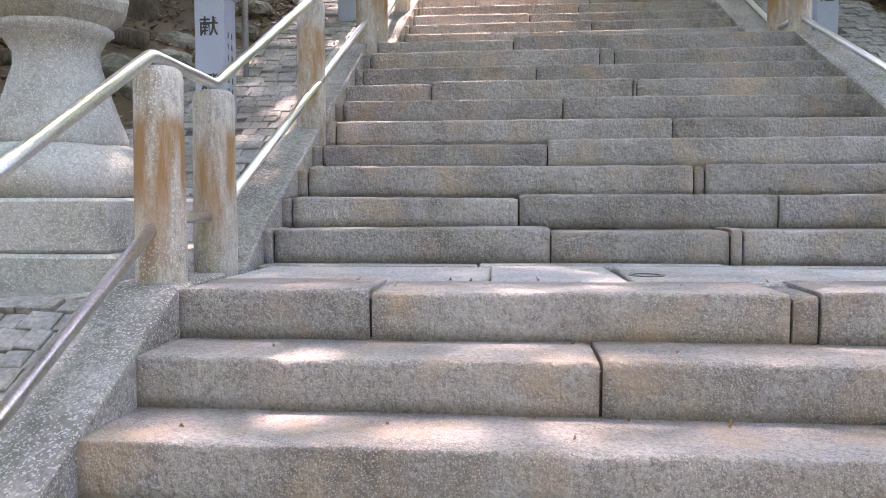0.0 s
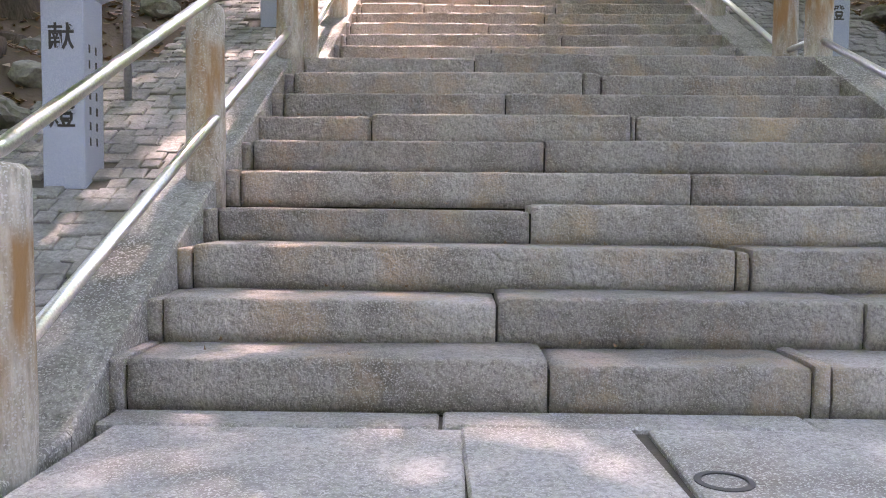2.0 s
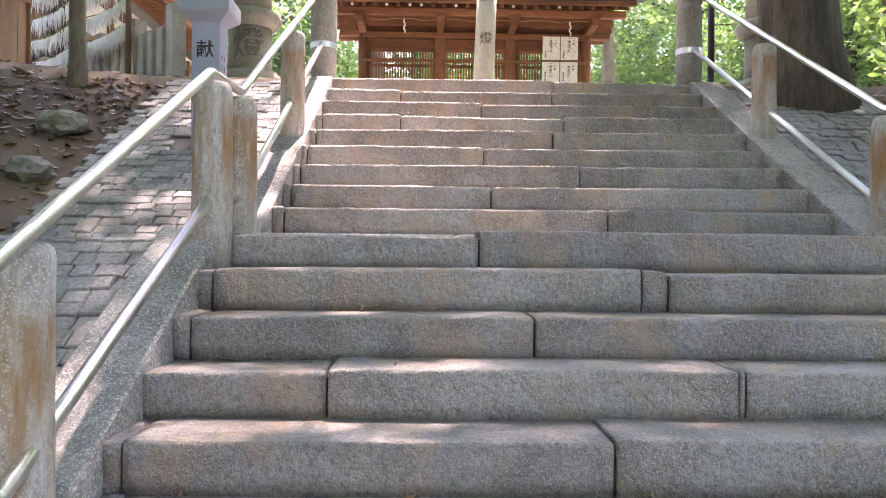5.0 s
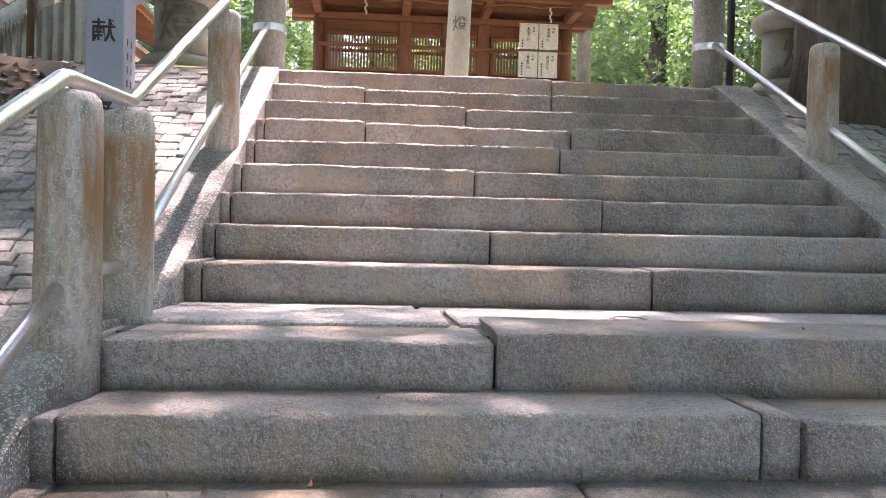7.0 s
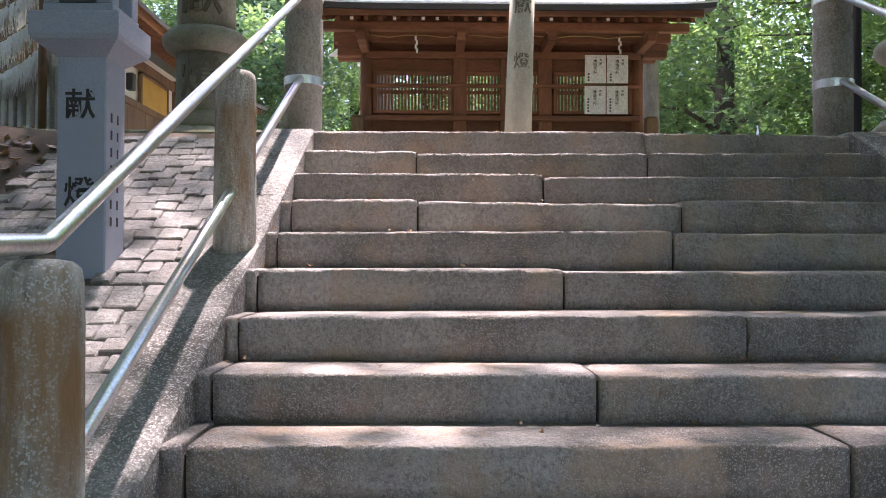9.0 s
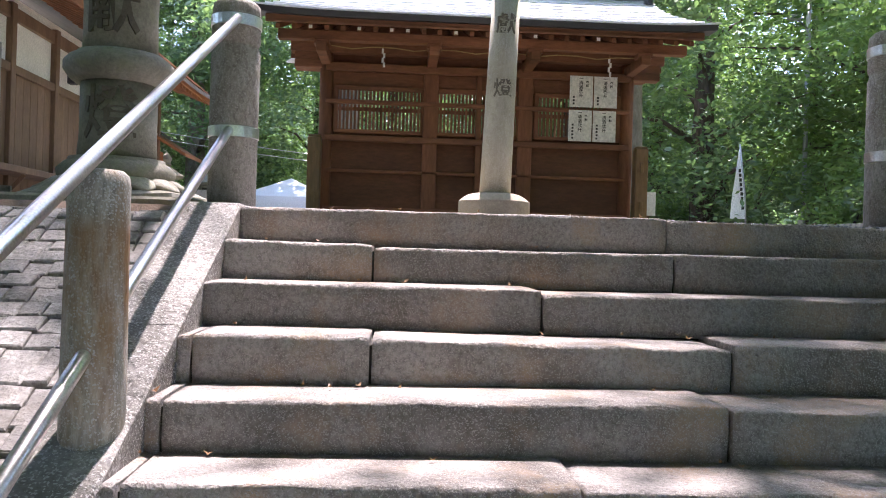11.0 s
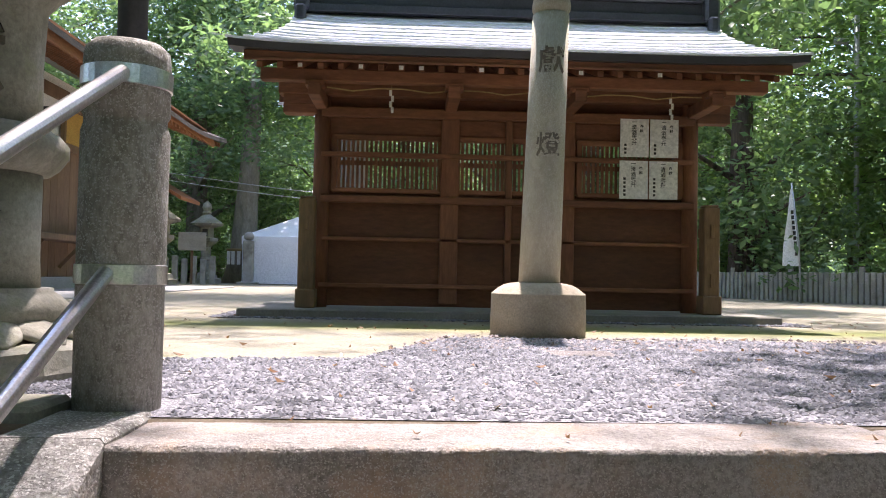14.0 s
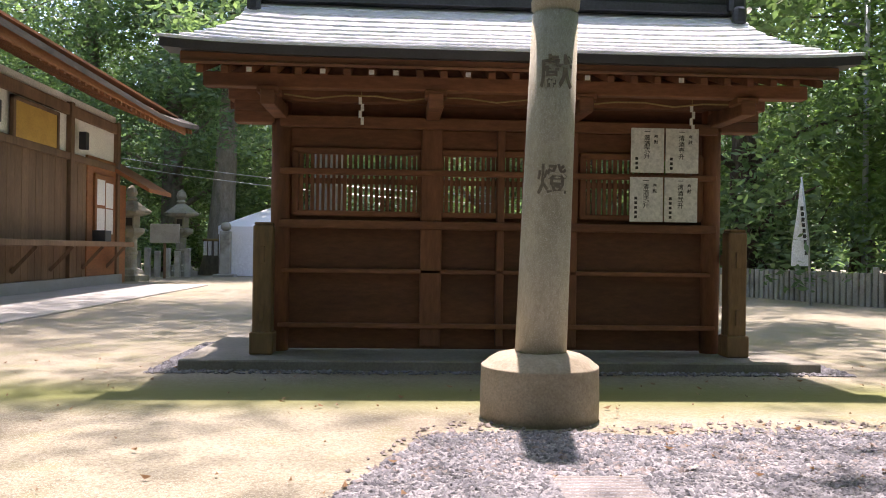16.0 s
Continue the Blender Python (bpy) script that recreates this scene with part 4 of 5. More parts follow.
# ---- things beside the steps ----
def pedestal(x, y, z, label):
    p = thing("votive_lantern", label, "stone lantern", (x, y, z), "blue granite votive lanterns")
    part("shaft", boxed(-0.105, 0.105, -0.105, 0.105, -0.09, 0.94, bevel=0.006), BLUEST, p)
    part("tray", lathe([(0.105, 0.93), (0.18, 0.99), (0.188, 1.01), (0.188, 1.10), (0.175, 1.11)], square=True), BLUEST, p)
    for sx in (-1, 1):
        for sy in (-1, 1):
            part("firebox_post", boxed(sx * 0.11 - 0.035, sx * 0.11 + 0.035, sy * 0.11 - 0.035, sy * 0.11 + 0.035, 1.15, 1.42, bevel=0.004), BLUEST, p)
    part("firebox_sill", boxed(-0.148, 0.148, -0.148, 0.148, 1.105, 1.15, bevel=0.004), BLUEST, p)
    part("firebox_head", boxed(-0.148, 0.148, -0.148, 0.148, 1.42, 1.46, bevel=0.004), BLUEST, p)
    for a, b, c, d in ((-0.076, -0.062, 1.15, 1.42), (0.062, 0.076, 1.15, 1.42), (-0.062, 0.062, 1.15, 1.165), (-0.062, 0.062, 1.405, 1.42)):
        part("window_bar", boxed(a, b, -0.152, -0.14, c, d, bevel=0), DARKM, p, "thin dark metal window frame")
    part("cap", lathe([(0.17, 1.455), (0.24, 1.48), (0.24, 1.53), (0.10, 1.63), (0.05, 1.66), (0.06, 1.72), (0.01, 1.77)], square=True), BLUEST, p)
    writing("character", "献", 0.135, INK_SHADE, p, pose(-0.005, -0.1055, 0.72), 0.002)
    writing("character", "燈", 0.135, INK_SHADE, p, pose(-0.005, -0.1055, 0.345), 0.002)
    for c in range(2):
        for j in range(7):
            w = rs.uniform(0.012, 0.02)
            part("written_bar", boxed(0.1045, 0.1065, -0.055 + 0.07 * c, -0.055 + 0.07 * c + w, 0.66 - 0.075 * j, 0.70 - 0.075 * j, bevel=0), INK_SHADE, p)
    return p


pedestal(-2.16, 6.11, 0.76, "blue-grey granite votive lantern with black characters")
pedestal(-2.03, 9.93, 2.38, "blue-grey granite votive lantern with black characters")
pedestal(2.90, 9.05, 1.96, "blue-grey granite votive lantern beside a thick trunk")

pole = thing("lamp_pole", "slim galvanised steel pole on the sett path", "pole", (-2.26, 7.02, 1.2))
part("tube", tube([(0, 0, -0.05), (0, 0, 4.2)], 0.024, 12), ZINC, pole, smooth=True)
for x, y, r in ((-1.52, 12.24, 0.05), (2.62, 12.3, 0.034)):
    dp = thing("dark_pole", "dark painted steel pole behind the stone post", "pole", (x, y, TOP), "dark poles")
    part("tube", tube([(0, 0, -0.05), (0, 0, 4.0)], r, 14), DARKM, dp, smooth=True)
    part("collar", lathe([(r + 0.012, 0.0), (r + 0.012, 0.05), (r, 0.06)], 14), DARKM, dp)


def lotus_lantern(x, y):
    p = thing("lotus_lantern", "large weathered stone lantern on a lotus base", "stone lantern", (x, y, TOP), "lotus lanterns at the top of the steps")
    bm = lathe([(0.62, -0.1), (0.64, 0.02), (0.60, 0.10), (0.52, 0.13)], 9, wob=0.06)
    part("foot_stone", bm, OLDST, p, "rough hewn foot stone")
    for k in range(14):
        a = 2 * math.pi * k / 14
        pet = bmesh.new()
        bmesh.ops.create_uvsphere(pet, u_segments=10, v_segments=7, radius=1.0)
        for v in pet.verts:
            c = v.co.copy()
            tip = max(0.0, c.x)
            v.co = Vector((0.33 + 0.19 * c.x - 0.03 * c.z, 0.125 * c.y * (1 - 0.5 * tip * tip), 0.185 + 0.045 * c.z - 0.085 * tip * tip + 0.03 * max(0, c.x - 0.8) * 5))
        bmesh.ops.rotate(pet, verts=pet.verts, matrix=Matrix.Rotation(a, 3, "Z"))
        part("petal", pet, OLDST, p, smooth=True)
    part("ring", lathe([(0.36, 0.20), (0.37, 0.27), (0.33, 0.31), (0.30, 0.33), (0.30, 0.345)], 32), OLDST, p, smooth=True)
    part("shaft", lathe([(0.25, 0.33), (0.24, 0.5), (0.24, 0.85)], 32, wob=0.004), OLDST, p, smooth=True)
    part("collar", lathe([(0.27, 0.83), (0.31, 0.86), (0.345, 0.91), (0.345, 0.96), (0.31, 1.0), (0.28, 1.015), (0.265, 1.03)], 32), OLDST, p, smooth=True)
    part("upper_shaft", lathe([(0.235, 1.0), (0.23, 1.3), (0.24, 1.55), (0.30, 1.62), (0.42, 1.72), (0.46, 1.80), (0.46, 1.90), (0.25, 1.92)], 32, wob=0.004), OLDST, p, smooth=True)
    part("firebox", lathe([(0.26, 1.9), (0.26, 2.3)], 6), OLDST, p)
    part("cap", lathe([(0.62, 2.28), (0.62, 2.36), (0.3, 2.58), (0.1, 2.66), (0.13, 2.8), (0.02, 2.95)], 6), OLDST, p)
    for ch, z, s in (("燈", 0.6, 0.36), ("献", 1.27, 0.36)):
        me = glyph(ch, s, 0.012)
        for v in me.vertices:
            a = (v.co.x + 0.02) / 0.24
            r = 0.24 - v.co.y - 0.004
            v.co = Vector((math.sin(a) * r, -math.cos(a) * r, v.co.z + z))
        me.materials.clear()
        me.materials.append(CARVED_SHADE)
        part("character", me, CARVED_SHADE, p, "carved character with groove shade in its dark colour")
    return p


lotus_lantern(-2.38, 12.92)
lotus_lantern(3.48, 12.92)
for x0, x1 in ((-3.4, -1.57), (2.43, 4.2)):
    solid("path_kerb", boxed(x0, x1, 11.72, 11.98, TOP - 0.3, TOP + 0.045, bevel=0.015), OLDST, "dark stone kerb across the top of the path", "kerb", "structure")

# old lantern on tiers of blocks
old = thing("old_stone_lantern", "old grey stone lantern with flared shaft on blocks", "stone lantern", (-2.24, 4.32, -0.1))
for nm, prof, lab in (("slab", [(0.54, -0.1), (0.55, 0.19), (0.53, 0.205)], ""), ):
    part(nm, lathe(prof, square=True, wob=0.01), LANTERN, old, lab)
for sx in (0, 1):
    for sy in (0, 1):
        part("block", boxed(-0.50 + 0.5 * sx + 0.004, 0.0 + 0.5 * sx - 0.004, -0.50 + 0.5 * sy + 0.004, 0.5 * sy - 0.004, 0.205, 0.43, bevel=0.014), LANTERN, old)
part("cushion_block", lathe([(0.46, 0.43), (0.47, 0.52), (0.45, 0.59), (0.38, 0.65), (0.28, 0.68)], 22, wob=0.015), LANTERN, old, smooth=True)
part("shaft", lathe([(0.30, 0.66), (0.305, 0.70), (0.28, 0.78), (0.225, 0.92), (0.19, 1.04), (0.185, 1.10), (0.215, 1.16), (0.25, 1.19), (0.25, 1.22)], 14, wob=0.01), LANTERN, old, smooth=True)
part("platform", lathe([(0.23, 1.21), (0.33, 1.28), (0.36, 1.32), (0.35, 1.40), (0.25, 1.42)], 6, wob=0.01), LANTERN, old)

# stone fence on the bank, with strips of tied fortune papers behind
fence = thing("stone_fence", "grey stone post fence on a dark stone base", "fence", (0, 0, 0))
fa, fb2 = Vector((-3.15, 12.7, 0)), Vector((-5.75, 15.3, 0))
for k in range(17):
    p = fa.lerp(fb2, k / 16)
    h = 0.70 if k % 4 else 0.92
    w = 0.07 if k % 4 else 0.085
    part("fence_post", boxed(-w * 0.95, w * 0.95, -0.07, 0.07, 0.1, 0.1 + h, bevel=0.012, m=Matrix.Translation((p.x, p.y, TOP)) @ Matrix.Rotation(math.atan2(fb2.y - fa.y, fb2.x - fa.x), 4, "Z")), FENCE, fence)
bm = bmesh.new()
ang = math.atan2(fb2.y - fa.y, fb2.x - fa.x)
box(bm, -0.1, (fb2 - fa).length + 0.1, -0.14, 0.14, -0.35, 0.12, 0.02, Matrix.Translation((fa.x, fa.y, TOP)) @ Matrix.Rotation(ang, 4, "Z"))
part("base_course", bm, ROCK, fence, "dark rough base stones")
for z in (0.38, 0.72):
    bm = bmesh.new()
    box(bm, 0, (fb2 - fa).length, -0.02, 0.02, z - 0.025, z + 0.025, 0.004, Matrix.Translation((fa.x, fa.y, TOP + 0.1)) @ Matrix.Rotation(ang, 4, "Z"))
    part("tie_bar", bm, FENCE, fence)

rack = thing("fortune_paper_rack", "rack of white tied fortune paper strips", "paper rack", (-4.9, 14.25, TOP), turn=-45)
for x in (-1.5, 0, 1.5):
    part("upright", tube([(x, 0, -0.05), (x, 0, 2.45)], 0.035, 10), HALLW, rack, smooth=True)
for r in range(5):
    z = 0.98 + 0.30 * r
    part("string", tube([(-1.5, 0, z), (-0.75, 0, z - 0.06), (0, 0, z), (0.75, 0, z - 0.06), (1.5, 0, z)], 0.008, 5), ROPE, rack)
    g = np.random.default_rng(r)
    n = 300
    xx = g.uniform(-1.5, 1.5, n)
    zz = z - 0.06 * np.abs(np.sin(xx / 1.5 * math.pi)) - 0.01
    ln, tw, wd = g.uniform(0.14, 0.26, n), g.uniform(-0.05, 0.05, n), g.uniform(0.01, 0.016, n)
    yy = g.uniform(-0.03, 0.03, n)
    v = np.stack([np.stack([xx - wd, yy, zz], 1), np.stack([xx + wd, yy + 0.01, zz], 1), np.stack([xx + wd + tw, yy * 2, zz - ln], 1), np.stack([xx - wd + tw, yy * 2 + 0.012, zz - ln], 1)], 1).reshape(-1, 3)
    tagged(part("paper_strip", from_arrays("paper_strip", v, np.arange(4 * n).reshape(-1, 4), PAPER), PAPER, rack, "white paper strips"), kind="stuff")


def boulder(x, y, z, s, seed, flat=0.6):
    bm = bmesh.new()
    bmesh.ops.create_icosphere(bm, subdivisions=3, radius=s)
    for v in bm.verts:
        q = v.co.normalized()
        v.co = q * s * (1 + 0.28 * noise.noise(q * 1.6 + Vector((seed, 0, 0))) + 0.1 * noise.noise(q * 5 + Vector((0, seed, 0))))
        v.co.z *= flat
    ob = solid("boulder", bm, ROCK, "mossy grey boulder half sunk in the bank", "rock", group="boulders along the bank")
    ob.matrix_world = pose(x, y, z + s * flat * 0.35, 0, 0, seed * 50)
    return ob


for k, (x, y, s) in enumerate(((-2.95, 6.75, 0.2), (-3.25, 6.9, 0.22), (-3.0, 7.35, 0.16), (-3.55, 6.6, 0.18), (-2.95, 5.5, 0.17), (-3.3, 8.1, 0.2), (-3.05, 9.3, 0.16), (-3.2, 10.1, 0.2), (-3.4, 5.2, 0.2),
                                (3.9, 10.2, 0.18), (4.05, 8.4, 0.2), (3.85, 7.4, 0.16), (-3.1, 4.7, 0.18))):
    boulder(x, y, ground_z(x, y), s, k * 1.37 + 0.5)
for k, (a, b, r) in enumerate((((-3.3, 7.5), (-4.9, 7.1), 0.09), ((-3.5, 6.9), (-4.6, 6.2), 0.07), ((-3.6, 8.3), (-4.9, 8.6), 0.08))):
    pts = [(a[0] + (b[0] - a[0]) * t, a[1] + (b[1] - a[1]) * t, ground_z(a[0] + (b[0] - a[0]) * t, a[1] + (b[1] - a[1]) * t) + r * 0.7) for t in (0, 0.33, 0.66, 1)]
    solid("fallen_log", tube(pts, [r, r * 0.95, r * 0.85, r * 0.7], 12), BARK, "fallen dark log on the leaf-strewn bank", "log", group="fallen logs", smooth=True)
bb = thing("bamboo_stake", "pale slanting trunk on the bank", "stake", (-3.75, 7.0, 1.3))
part("cane", tube([(0, 0, -0.1), (0.12, 0.05, 1.0), (0.32, 0.1, 2.0), (0.5, 0.15, 3.6)], [0.05, 0.047, 0.044, 0.035], 10), BARK2, bb, smooth=True)

# ---- shrine hall on the left of the court ----
HROOF = mat("dark_shingle", (0.115, 0.095, 0.078), (0.075, 0.062, 0.052), 3.0, 0.9, 0.4, 30, stretch=(1, 0.3, 1))
hall = thing("shrine_hall", "long timber shrine hall with white plaster band", "hall", (-7.8, 26.0, TOP))
HI = Matrix.Translation((7.8, -26.0, -TOP))


def hbox(name, x0, x1, y0, y1, z0, z1, material, label="", bevel=0.01, parent=None):
    return part(name, boxed(x0, x1, y0, y1, z0, z1, bevel=bevel, m=HI), material, parent or hall, label)


hbox("foundation", -14, -7.72, 17.0, 32.1, TOP - 0.2, TOP + 0.26, CONC)
hbox("wall_core", -13.9, -7.86, 17.1, 31.9, TOP + 0.2, 7.6, PLASTER, "white plaster wall")
yy = 17.1
while yy < 29.9:
    hbox("wall_board", -7.86, -7.835 + 0.006 * rs.random(), yy + 0.004, yy + 0.296, TOP + 0.26, 6.18, HALLW, bevel=0.004)
    yy += 0.3
hbox("corner_panel", -7.86, -7.80, 29.9, 31.9, TOP + 0.26, 6.4, HALLRED)
hbox("rail", -7.86, -7.76, 17.1, 31.9, 6.16, 6.32, HALLW)
hbox("rail", -7.86, -7.78, 17.1, 31.9, 7.15, 7.4, HALLW)
for y in (17.2, 19.0, 20.9, 22.8, 24.7, 28.9, 31.85):
    hbox("wall_post", -7.87, -7.74, y - 0.09, y + 0.09, TOP + 0.2, 7.45, HALLW)
hbox("yellow_board", -7.83, -7.76, 26.25, 28.1, 6.32, 7.02, GOLD, "yellow painted board in a brown frame")
for y0, y1, z0, z1 in ((26.15, 26.25, 6.3, 7.1), (28.1, 28.2, 6.3, 7.1), (26.15, 28.2, 7.02, 7.1)):
    hbox("board_frame", -7.83, -7.74, y0, y1, z0, z1, HALLW)
counter = hbox("counter", -7.84, -7.25, 17.1, 31.6, 4.24, 4.36, HALLW, "long wooden counter with diagonal braces")
for y in (18.5, 20.5, 22.5, 24.5, 26.3, 28.0, 29.7, 31.2):
    bm = tube([(-7.82, y, 3.72), (-7.35, y, 4.24)], 0.05, 4)
    bmesh.ops.transform(bm, matrix=HI, verts=bm.verts)
    part("brace", bm, HALLW, counter)
nb = hbox("notice_frame", -7.80, -7.74, 30.25, 31.5, 4.45, 6.0, HALLRED, "notice board with white sheets")
for y0, z0 in ((30.35, 5.25), (30.92, 5.2), (30.35, 4.55), (30.92, 4.55)):
    hbox("notice_sheet", -7.74, -7.735, y0, y0 + 0.5, z0, z0 + 0.62, PAPER, "white paper", 0, parent=nb)
for y in (25.3, 29.35):
    lm = hbox("wall_lamp", -7.76, -7.6, y - 0.1, y + 0.1, 6.45, 6.85, DARKM, "dark boxed wall lamp")
hbox("coin_box", -7.6, -7.3, 29.7, 30.1, 4.36, 4.62, DARKM, "small dark box on the counter")
# roof with deep eave over red-brown rafters
rf = bmesh.new()
for i in range(30):
    y0, y1 = 15.5 + i * 19.2 / 30, 15.5 + (i + 1) * 19.2 / 30
    q = []
    for y in (y0, y1):
        up = 0.35 * max(0, (y - 30) / 4.7) ** 2 - 0.012 * (y - 15.5)
        q.append([(-6.42, 7.62 + up), (-6.42, 7.74 + up), (-7.6, 8.19 + up * 0.7), (-9.5, 9.08 + up * 0.5), (-11.5, 10.0 + up * 0.3), (-11.5, 9.8), (-7.9, 8.1), (-6.5, 7.62 + up)])
    a = [rf.verts.new(HI @ Vector((p[0], y0, p[1]))) for p in q[0]]
    b = [rf.verts.new(HI @ Vector((p[0], y1, p[1]))) for p in q[1]]
    for j in range(7):
        rf.faces.new((a[j], b[j], b[j + 1], a[j + 1]))
    if i in (0, 29):
        rf.faces.new(a if i == 0 else b)
bmesh.ops.remove_doubles(rf, verts=rf.verts, dist=0.001)
bmesh.ops.recalc_face_normals(rf, faces=rf.faces)
hroof = part("roof", rf, HROOF, hall, "grey-brown shingle roof with a deep eave")
for k in range(58):
    y = 15.7 + k * 0.325
    up = 0.35 * max(0, (y - 30) / 4.7) ** 2 - 0.012 * (y - 15.5)
    bm = bmesh.new()
    box(bm, -7.9, -6.52, y - 0.05, y + 0.05, -0.06, 0.06, 0.006)
    for v in bm.verts:
        v.co.z += 7.52 + up + (-6.5 - v.co.x) * 0.40
    bmesh.ops.transform(bm, matrix=HI, verts=bm.verts)
    part("rafter", bm, HALLRED, hroof)
hbox("soffit", -7.9, -6.9, 15.6, 34.2, 7.98, 8.03, HALLRED, "", 0, parent=hroof)
hbox("eave_board", -6.56, -6.5, 15.6, 33.5, 7.4, 7.62, HALLRED, "red-brown eave board", parent=hroof)
hbox("annex_wall", -8.9, -7.95, 31.9, 33.0, TOP, 5.9, HALLRED)
bm = bmesh.new()
for sgn in (1,):
    a = [bm.verts.new(HI @ Vector(p)) for p in ((-8.6, 31.6, 6.75), (-6.9, 31.6, 5.75), (-6.9, 33.6, 5.75), (-8.6, 33.6, 6.75))]
    b = [bm.verts.new(HI @ Vector(p)) for p in ((-8.6, 31.6, 6.63), (-6.9, 31.6, 5.65), (-6.9, 33.6, 5.65), (-8.6, 33.6, 6.63))]
    bm.faces.new(a)
    bm.faces.new(list(reversed(b)))
    for j in range(4):
        bm.faces.new((a[j], b[j], b[(j + 1) % 4], a[(j + 1) % 4]))
bmesh.ops.recalc_face_normals(bm, faces=bm.faces)
part("annex_roof", bm, HALLRED, hall, "small lean-to roof")
solid("hall_apron", boxed(-7.72, -5.35, 15.0, 31.5, TOP - 0.2, TOP + 0.03, bevel=0.01), CONC, "grey concrete apron along the hall", "pavement", "structure")


def court_lantern(x, y, h, label):
    p = thing("court_lantern", label, "stone lantern", (x, y, TOP), "stone lanterns in the court")
    k = h / 2.9
    for nm, prof, sq, seg in (("base", [(0.55, -0.1), (0.55, 0.16), (0.42, 0.2), (0.36, 0.34), (0.24, 0.38)], False, 6), ("shaft", [(0.21, 0.36), (0.18, 0.42), (0.17, 0.78), (0.20, 0.82), (0.20, 0.87), (0.17, 0.91), (0.17, 1.28), (0.21, 1.33)], False, 20),
                              ("platform", [(0.2, 1.3), (0.36, 1.42), (0.40, 1.48), (0.40, 1.58), (0.26, 1.6)], False, 6), ("firebox", [(0.25, 1.58), (0.25, 1.98)], False, 6),
                              ("roof", [(0.3, 1.96), (0.56, 2.02), (0.60, 2.10), (0.36, 2.26), (0.16, 2.40), (0.10, 2.42)], False, 6), ("finial", [(0.10, 2.4), (0.17, 2.48), (0.12, 2.54), (0.17, 2.66), (0.13, 2.8), (0.02, 2.9)], False, 14)):
        part(nm, lathe([(r * k, z * k) for r, z in prof], seg, wob=0.008), OLDST, p)
    # no hollow behind: a black plate paints the opening's shade on the firebox
    part("light_opening", boxed(-0.09 * k, 0.09 * k, -0.235 * k, -0.20 * k, 1.66 * k, 1.90 * k, bevel=0), INK_SHADE, p, "dark plate painted as the shade in the window opening")
    return p


court_lantern(-8.15, 34.1, 2.75, "tall grey stone lantern beside the hall")
court_lantern(-7.9, 38.4, 2.95, "tall grey stone lantern before the wood")
bol = thing("stone_bollard", "square stone marker with a ball top", "bollard", (-6.35, 38.2, TOP))
part("shaft", boxed(-0.17, 0.17, -0.17, 0.17, -0.1, 1.55, bevel=0.02), FENCE, bol)
part("foot", boxed(-0.35, 0.35, -0.35, 0.35, -0.1, 0.08, bevel=0.02), FENCE, bol)
part("ball", lathe([(0.08, 1.55), (0.17, 1.63), (0.18, 1.72), (0.13, 1.82), (0.03, 1.86)], 16), FENCE, bol, smooth=True)
for k in range(8):
    s = thing("stone_stake", "low grey stone stake in a row", "stake", (-9.6 + 0.32 * k, 37.2, TOP), "stone stakes")
    part("stake_body", boxed(-0.09, 0.09, -0.09, 0.09, -0.1, 0.85 + 0.1 * (k % 2), bevel=0.02), FENCE, s)
bd = thing("wooden_board", "weathered wooden notice board on a leg", "notice board", (-7.75, 36.0, TOP))
part("panel", boxed(-0.45, 0.45, -0.03, 0.03, 1.1, 1.7, bevel=0.01), FENCE, bd)
part("leg", boxed(-0.04, 0.04, -0.02, 0.02, -0.1, 1.1, bevel=0.005), HALLW, bd)
sr = thing("sacred_rope", "straw rope with white papers round the old trunk", "rope", (-6.95, 39.98, TOP + 1.25))
part("rope", tube([(0.55 * math.cos(a), 0.55 * math.sin(a), 0) for a in np.linspace(0, 2 * math.pi, 25)], 0.05, 8), ROPE, sr, smooth=True)
for k in range(5):
    a = -math.pi * (0.25 + 0.125 * k)
    part("paper", boxed(0.58 * math.cos(a) - 0.06, 0.58 * math.cos(a) + 0.06, 0.58 * math.sin(a) - 0.01, 0.58 * math.sin(a), -0.55, -0.05, bevel=0), PAPER, sr)

tent = thing("event_tent", "white canvas event tent with closed side walls", "tent", (-4.9, 40.0, TOP))
bm = bmesh.new()
va = [bm.verts.new(p) for p in ((-1.75, -1.6, 1.72), (1.75, -1.6, 1.72), (1.75, 1.6, 1.72), (-1.75, 1.6, 1.72))]
vb = [bm.verts.new((p.co.x, p.co.y, p.co.z - 0.28)) for p in va]
ap = bm.verts.new((0, 0, 2.55))
for j in range(4):
    bm.faces.new((va[j], va[(j + 1) % 4], ap))
    bm.faces.new((vb[j], vb[(j + 1) % 4], va[(j + 1) % 4], va[j]))
part("canopy", bm, CANVAS, tent)
for x0, x1, y0, y1 in ((-1.72, 1.72, -1.58, -1.56), (-1.72, -1.70, -1.56, 1.56), (1.70, 1.72, -1.56, 1.56), (-1.72, 1.72, 1.56, 1.58)):
    part("side_wall", boxed(x0, x1, y0, y1, 0.02, 1.5, bevel=0), CANVAS, tent)
for x in (-1.7, 1.7):
    for y in (-1.55, 1.55):
        part("leg", tube([(x, y, 0), (x, y, 1.7)], 0.03, 8), ZINC, tent)

